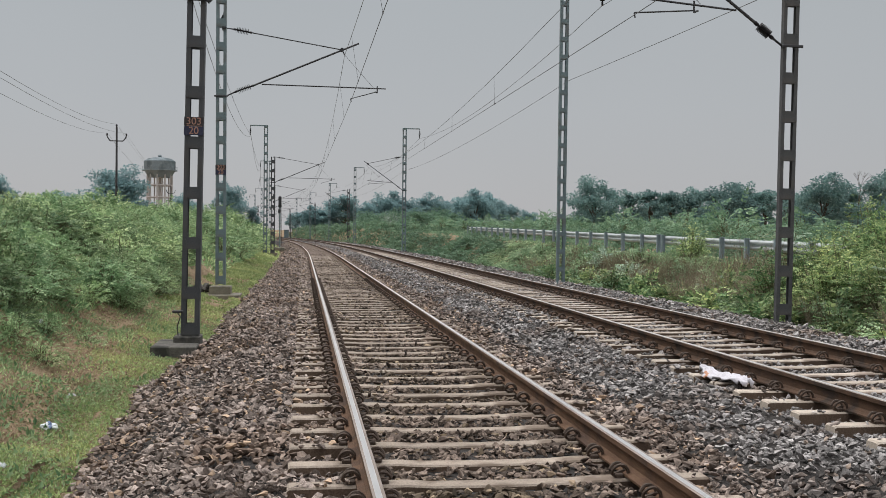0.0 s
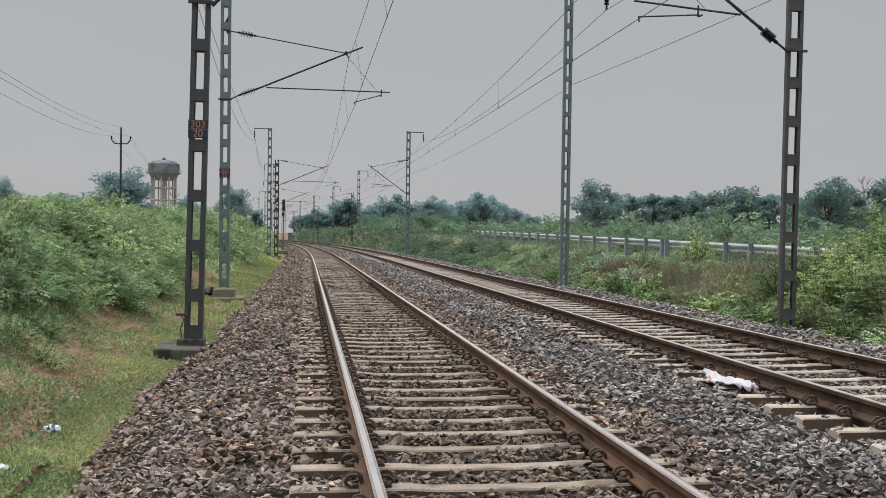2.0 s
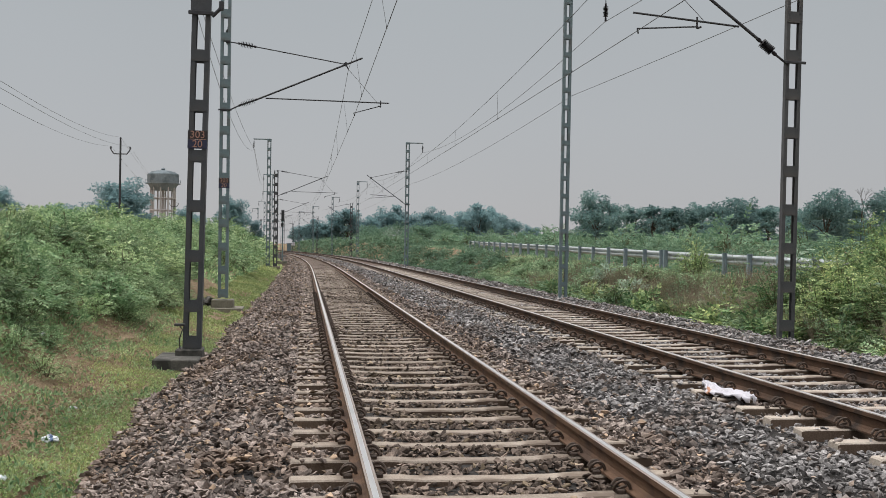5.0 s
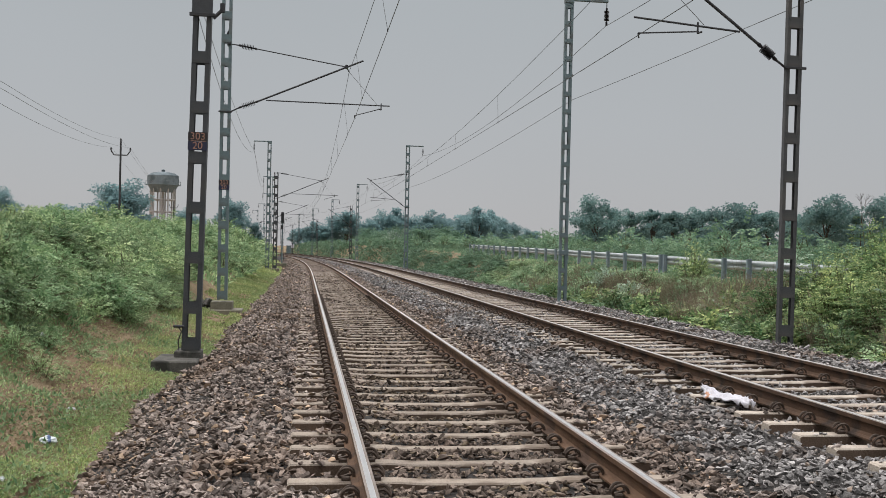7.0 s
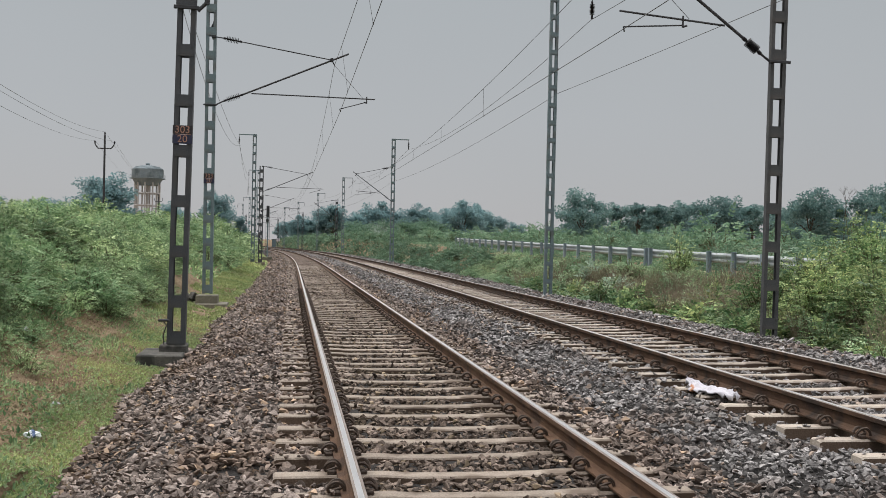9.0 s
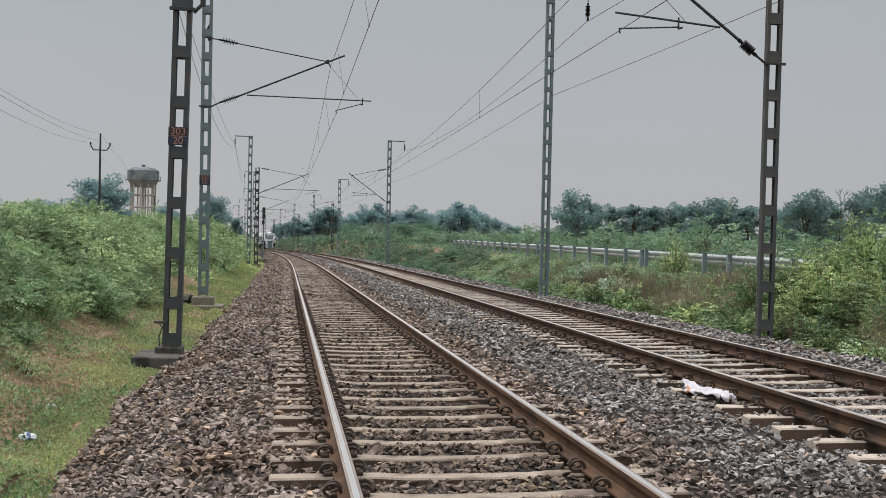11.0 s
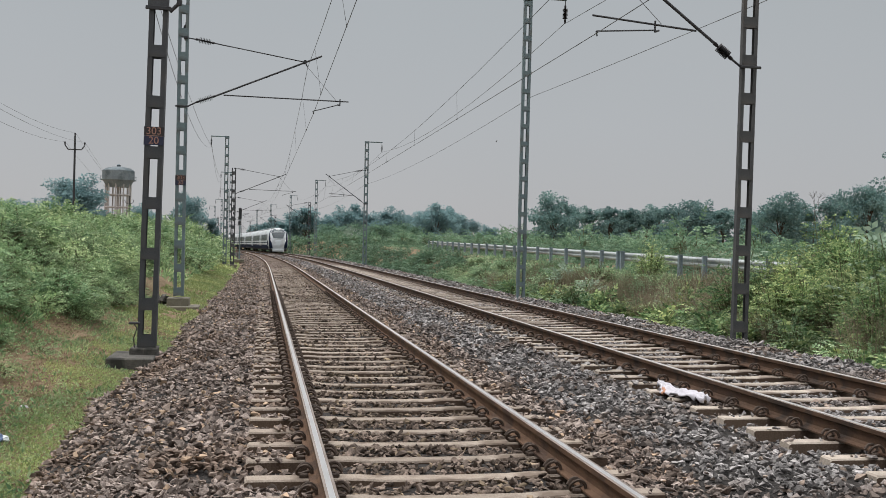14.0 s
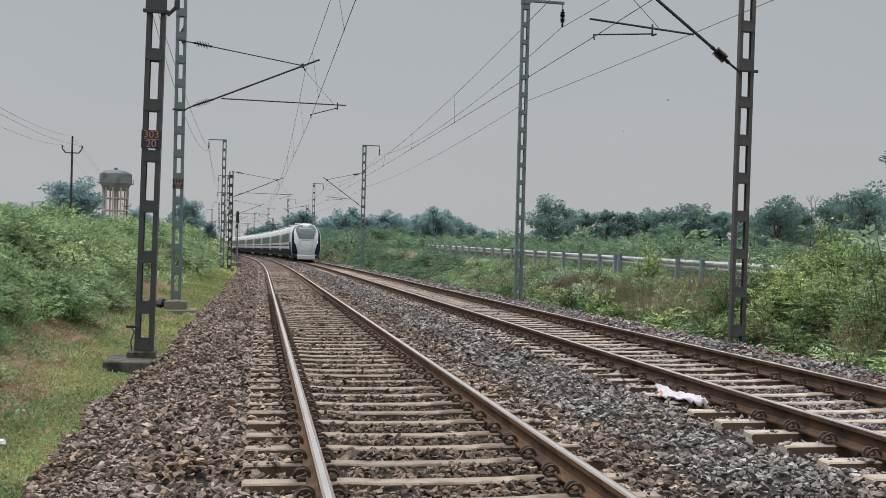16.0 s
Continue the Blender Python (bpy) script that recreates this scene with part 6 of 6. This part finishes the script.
def bogie(parent, y):
    bm = bmesh.new()
    for x in (-1.05, 1.05):
        box(bm, (x - 0.09, y - 1.7, 0.45), (x + 0.09, y + 1.7, 0.75), 0.04)
    box(bm, (-1.1, y - 0.35, 0.5), (1.1, y + 0.35, 0.85), 0.04)
    b = part("bogie", bm, M_UNDER, parent)
    wheel = shared("wheel", lambda: plain_mesh("wheel", M_UNDER, lambda bm: (rod(bm, (-0.065, 0, 0), (0.065, 0, 0), 0.46, 20), rod(bm, (-0.085, 0, 0), (-0.06, 0, 0), 0.49, 20), rod(bm, (0.0, 0, 0), (0.12, 0, 0), 0.14, 10))))
    for dy in (-1.3, 1.3):
        for x in (-0.84, 0.84):
            child("wheel", wheel, b, pose(x, y + dy, 0.46, 0, 0, 0 if x > 0 else 180))


def coach(first):
    """One coach; its origin is at rail level, at the middle of its length; its front looks to -y."""
    h = CAR / 2 - 0.25 - (0.0 if first else 0.1)
    c = empty("train_coach", Matrix(), "white leading coach with a navy-flanked sloping nose" if first else "white passenger coach with tinted windows and navy stripe", "train coach", "train coaches")
    front = -h + (2.95 if first else 0)
    part("body", car_body(CAR, front, h), M_WHITE, c)
    bm = bmesh.new()
    box(bm, (-1.42, front + 0.3, 0.42), (1.42, h - 0.2, 1.02), 0.05)
    part("underframe", bm, M_UNDER, c, "dark equipment under the floor")
    for side in (-1, 1):
        child("window_band", window_mesh(front + 0.4, h - 0.3, 2.0, 3.08, M_GREYBAND, "window_band", side, 0.006), c)
        child("stripe", window_mesh(front + 0.2, h - 0.1, 1.62, 1.76, M_NAVY, "stripe", side, 0.008), c, label="navy stripe")
        y = front + 2.6
        while y + 1.75 < h - 2.4:
            child("window", window_mesh(y, y + 1.75, 2.08, 3.0, M_GLASS, "window", side, 0.014), c, label="tinted window")
            y += 1.98
        for yd in (front + 0.7, h - 1.75):
            d = child("door", window_mesh(yd, yd + 1.0, 1.12, 3.1, M_WHITE, "door", side, 0.016), c)
            child("door_pane", window_mesh(yd + 0.22, yd + 0.78, 2.1, 2.95, M_GLASS, "door_pane", side, 0.022), d)
        child("lower_panel", window_mesh(front + 0.1, h, 0.66, 1.3, M_NAVY, "lower_panel", side, 0.008), c, label="navy lower panel")
    bm = bmesh.new()
    for y in (-5.5, 5.0):
        box(bm, (-0.85, y - 1.6, 4.0), (0.85, y + 1.6, 4.2), 0.08)
    part("roof_unit", bm, M_ROOF, c)
    bogie(c, -8.3 + (0.6 if first else 0))
    bogie(c, 8.3)
    if first:
        for side in (-1, 1):
            child("nose_flash", window_mesh(front - 1.9, front + 0.25, 0.72, 2.0, M_NAVY, "nose_flash", side, 0.012), c, label="navy flash behind the nose")
    else:
        bm = bmesh.new()
        box(bm, (-0.85, -h - 0.3, 1.1), (0.85, -h + 0.02, 3.5), 0.05)
        part("gangway", bm, M_UNDER, c)
    return c


def leading_nose(c):
    """The nose in front of the first coach's body; the tip is at its own y = 0."""
    off = -(CAR / 2 - 0.25)
    nose = part("nose", nose_shell(), M_WHITE, c, "smooth white sloping nose", pose(0, off, 0))
    for sgn in (-1, 1):
        skin_patch("flank_panel", np.linspace(0.72, 3.8, 18), lambda z, k=sgn: k * float(np.interp(z, [0.7, 1.2, 1.8, 2.4, 3.0, 3.4, 3.8], [0.9, 0.97, 1.14, 1.28, 1.33, 1.26, 0.95])),
                   lambda z, k=sgn: k * half_width(z) * float(np.interp(z, [0.7, 1.0, 1.6, 3.2, 3.8], [0.99, 0.97, 0.965, 0.96, 0.95])), M_NAVY, nose, 0.012, "navy side panel", 6)
        skin_patch("headlight", np.linspace(1.85, 2.2, 5), lambda z, k=sgn: k * (1.14 + (z - 1.78) * 0.15), lambda z, k=sgn: k * (1.165 + (z - 1.78) * 0.28), M_LAMP, nose, 0.03, "small bright headlight", 4)
    skin_patch("upper_panel", np.linspace(3.36, 3.9, 6), lambda z: -1.16 * half_width(z) / 1.45, lambda z: 1.16 * half_width(z) / 1.45, M_SCREEN, nose, 0.014, "grey display panel", 12)
    skin_patch("windscreen", np.linspace(2.38, 3.34, 8), lambda z: -0.8 - 0.34 * (z - 2.38), lambda z: 0.8 + 0.34 * (z - 2.38), M_SCREEN, nose, 0.022, "dark curved windscreen", 14)
    skin_patch("roof_lamp", np.linspace(3.72, 3.92, 3), lambda z: -0.3, lambda z: 0.3, M_ROOF, nose, 0.03, "", 4)
    skin_patch("destination_display", np.linspace(3.44, 3.66, 3), lambda z: -0.7, lambda z: 0.7, M_GREYBAND, nose, 0.024, "pale destination display", 8)
    for sgn in (-1, 1):
        bm = bmesh.new()
        a = (sgn * 0.55, nose_depth(0.55, 2.45, 0.05), 2.45)
        b = (sgn * 0.75, nose_depth(0.75, 3.0, 0.05), 3.0)
        rod(bm, a, b, 0.018, 5)
        part("wiper", bm, M_UNDER, nose)
    bm = bmesh.new()
    for i in range(5):
        x = -0.36 + i * 0.18
        box(bm, (x - 0.07, nose_depth(x, 2.24, 0.012), 2.17), (x + 0.07, nose_depth(x, 2.24, -0.01), 2.29))
    part("name_bars", bm, M_GREYBAND, nose)
    bm = bmesh.new()
    box(bm, (-0.95, -0.05, 0.16), (0.95, 0.3, 0.62), 0.07)
    box(bm, (-1.0, 0.0, 0.55), (1.0, 0.3, 0.68), 0.03)
    part("snow_plough", bm, M_WHITE, nose, "white obstacle deflector")
    bm = bmesh.new()
    for sgn in (-1, 1):
        box(bm, (sgn * 0.97, 0.3, 0.3), (sgn * 1.4, 1.4, 0.75), 0.05)
    part("bumper_skirt", bm, M_UNDER, nose)


def nose_shell():
    bm = bmesh.new()
    zs = list(np.linspace(0.62, 4.1, 26))
    ts = np.linspace(-1, 1, 25)
    rows = []
    for z in zs:
        w = max(half_width(z), 0.05)
        r = [bm.verts.new((-w, 2.97, z))] + [bm.verts.new((t * w, min(2.96, nose_depth(t * w, z)), z)) for t in ts] + [bm.verts.new((w, 2.97, z))]
        rows.append(r)
    for p, q in zip(rows, rows[1:]):
        for i in range(len(p) - 1):
            bm.faces.new((p[i], p[i + 1], q[i + 1], q[i]))
    bm.faces.new(rows[0][::-1])
    bm.faces.new(rows[-1])
    bmesh.ops.recalc_face_normals(bm, faces=bm.faces[:])
    for f in bm.faces:
        f.smooth = True
    return bm


COACHES = [coach(True)]
leading_nose(COACHES[0])
second = coach(False)
COACHES.append(second)
for k in range(2, 16):
    COACHES.append(copy_thing(second, Matrix()))


def pantograph(c):
    bm = bmesh.new()
    bent(bm, [(0, 2.0, 4.2), (0, 0.6, 4.75), (0, 2.0, 5.25)], 0.035)
    rod(bm, (-0.9, 2.0, 5.27), (0.9, 2.0, 5.27), 0.03)
    box(bm, (-0.6, 0.4, 4.1), (0.6, 2.4, 4.22), 0.03)
    part("pantograph", bm, M_UNDER, c)


pantograph(COACHES[2])
pantograph(COACHES[10])


# ---- everything that moves ----
def motions():
    """The train runs towards the eye along the second track at an even pace."""
    for k, c in enumerate(COACHES):
        rows = []
        for i in range(33):
            t = i * 0.5
            s = 110.5 + 29.7 * (16.0 - t) + CAR / 2 - 0.25 + CAR * k
            a, b = line(s - 8.3, SPACING), line(s + 8.3, SPACING)
            x, y = (a[0] + b[0]) / 2, (a[1] + b[1]) / 2
            turn = math.degrees(math.atan2(-(b[0] - a[0]), b[1] - a[1]))
            rows.append((t, pose(float(x), float(y), RISE, 0, 0, turn)))
        walk(c, rows)
    walk(BIRD_ONE, [(0, pose(-70, 420, 12, 0, 0, -60)), (6, pose(-34, 280, 12, 0, 0, -55)), (11, pose(2, 150, 12.4, 5, 0, -45)), (13.5, pose(18.75, 100, 12.6, 10, 0, -15)), (14, pose(22.9, 100, 12.3, 0, -5, 0)),
                    (14.5, pose(27.7, 100, 13.1, -15, -10, 5)), (15, pose(32.0, 100, 15.1, 35, -15, 5)), (15.5, pose(36.4, 100, 16.9, 25, -12, 0)), (16, pose(41.3, 100, 17.7, 5, -5, 0))])
    walk(BIRD_TWO, [(0, pose(-90, 480, 14, 0, 0, -50)), (8, pose(-40, 300, 14, 0, 0, -50)), (14, pose(16, 145, 14.2, 0, 0, -30)), (15, pose(30.6, 130, 14.8, 10, -5, 0)), (15.5, pose(38.8, 130, 16.1, 20, -8, 0)), (16, pose(47.5, 130, 18.1, 30, -8, 0))])


motions()
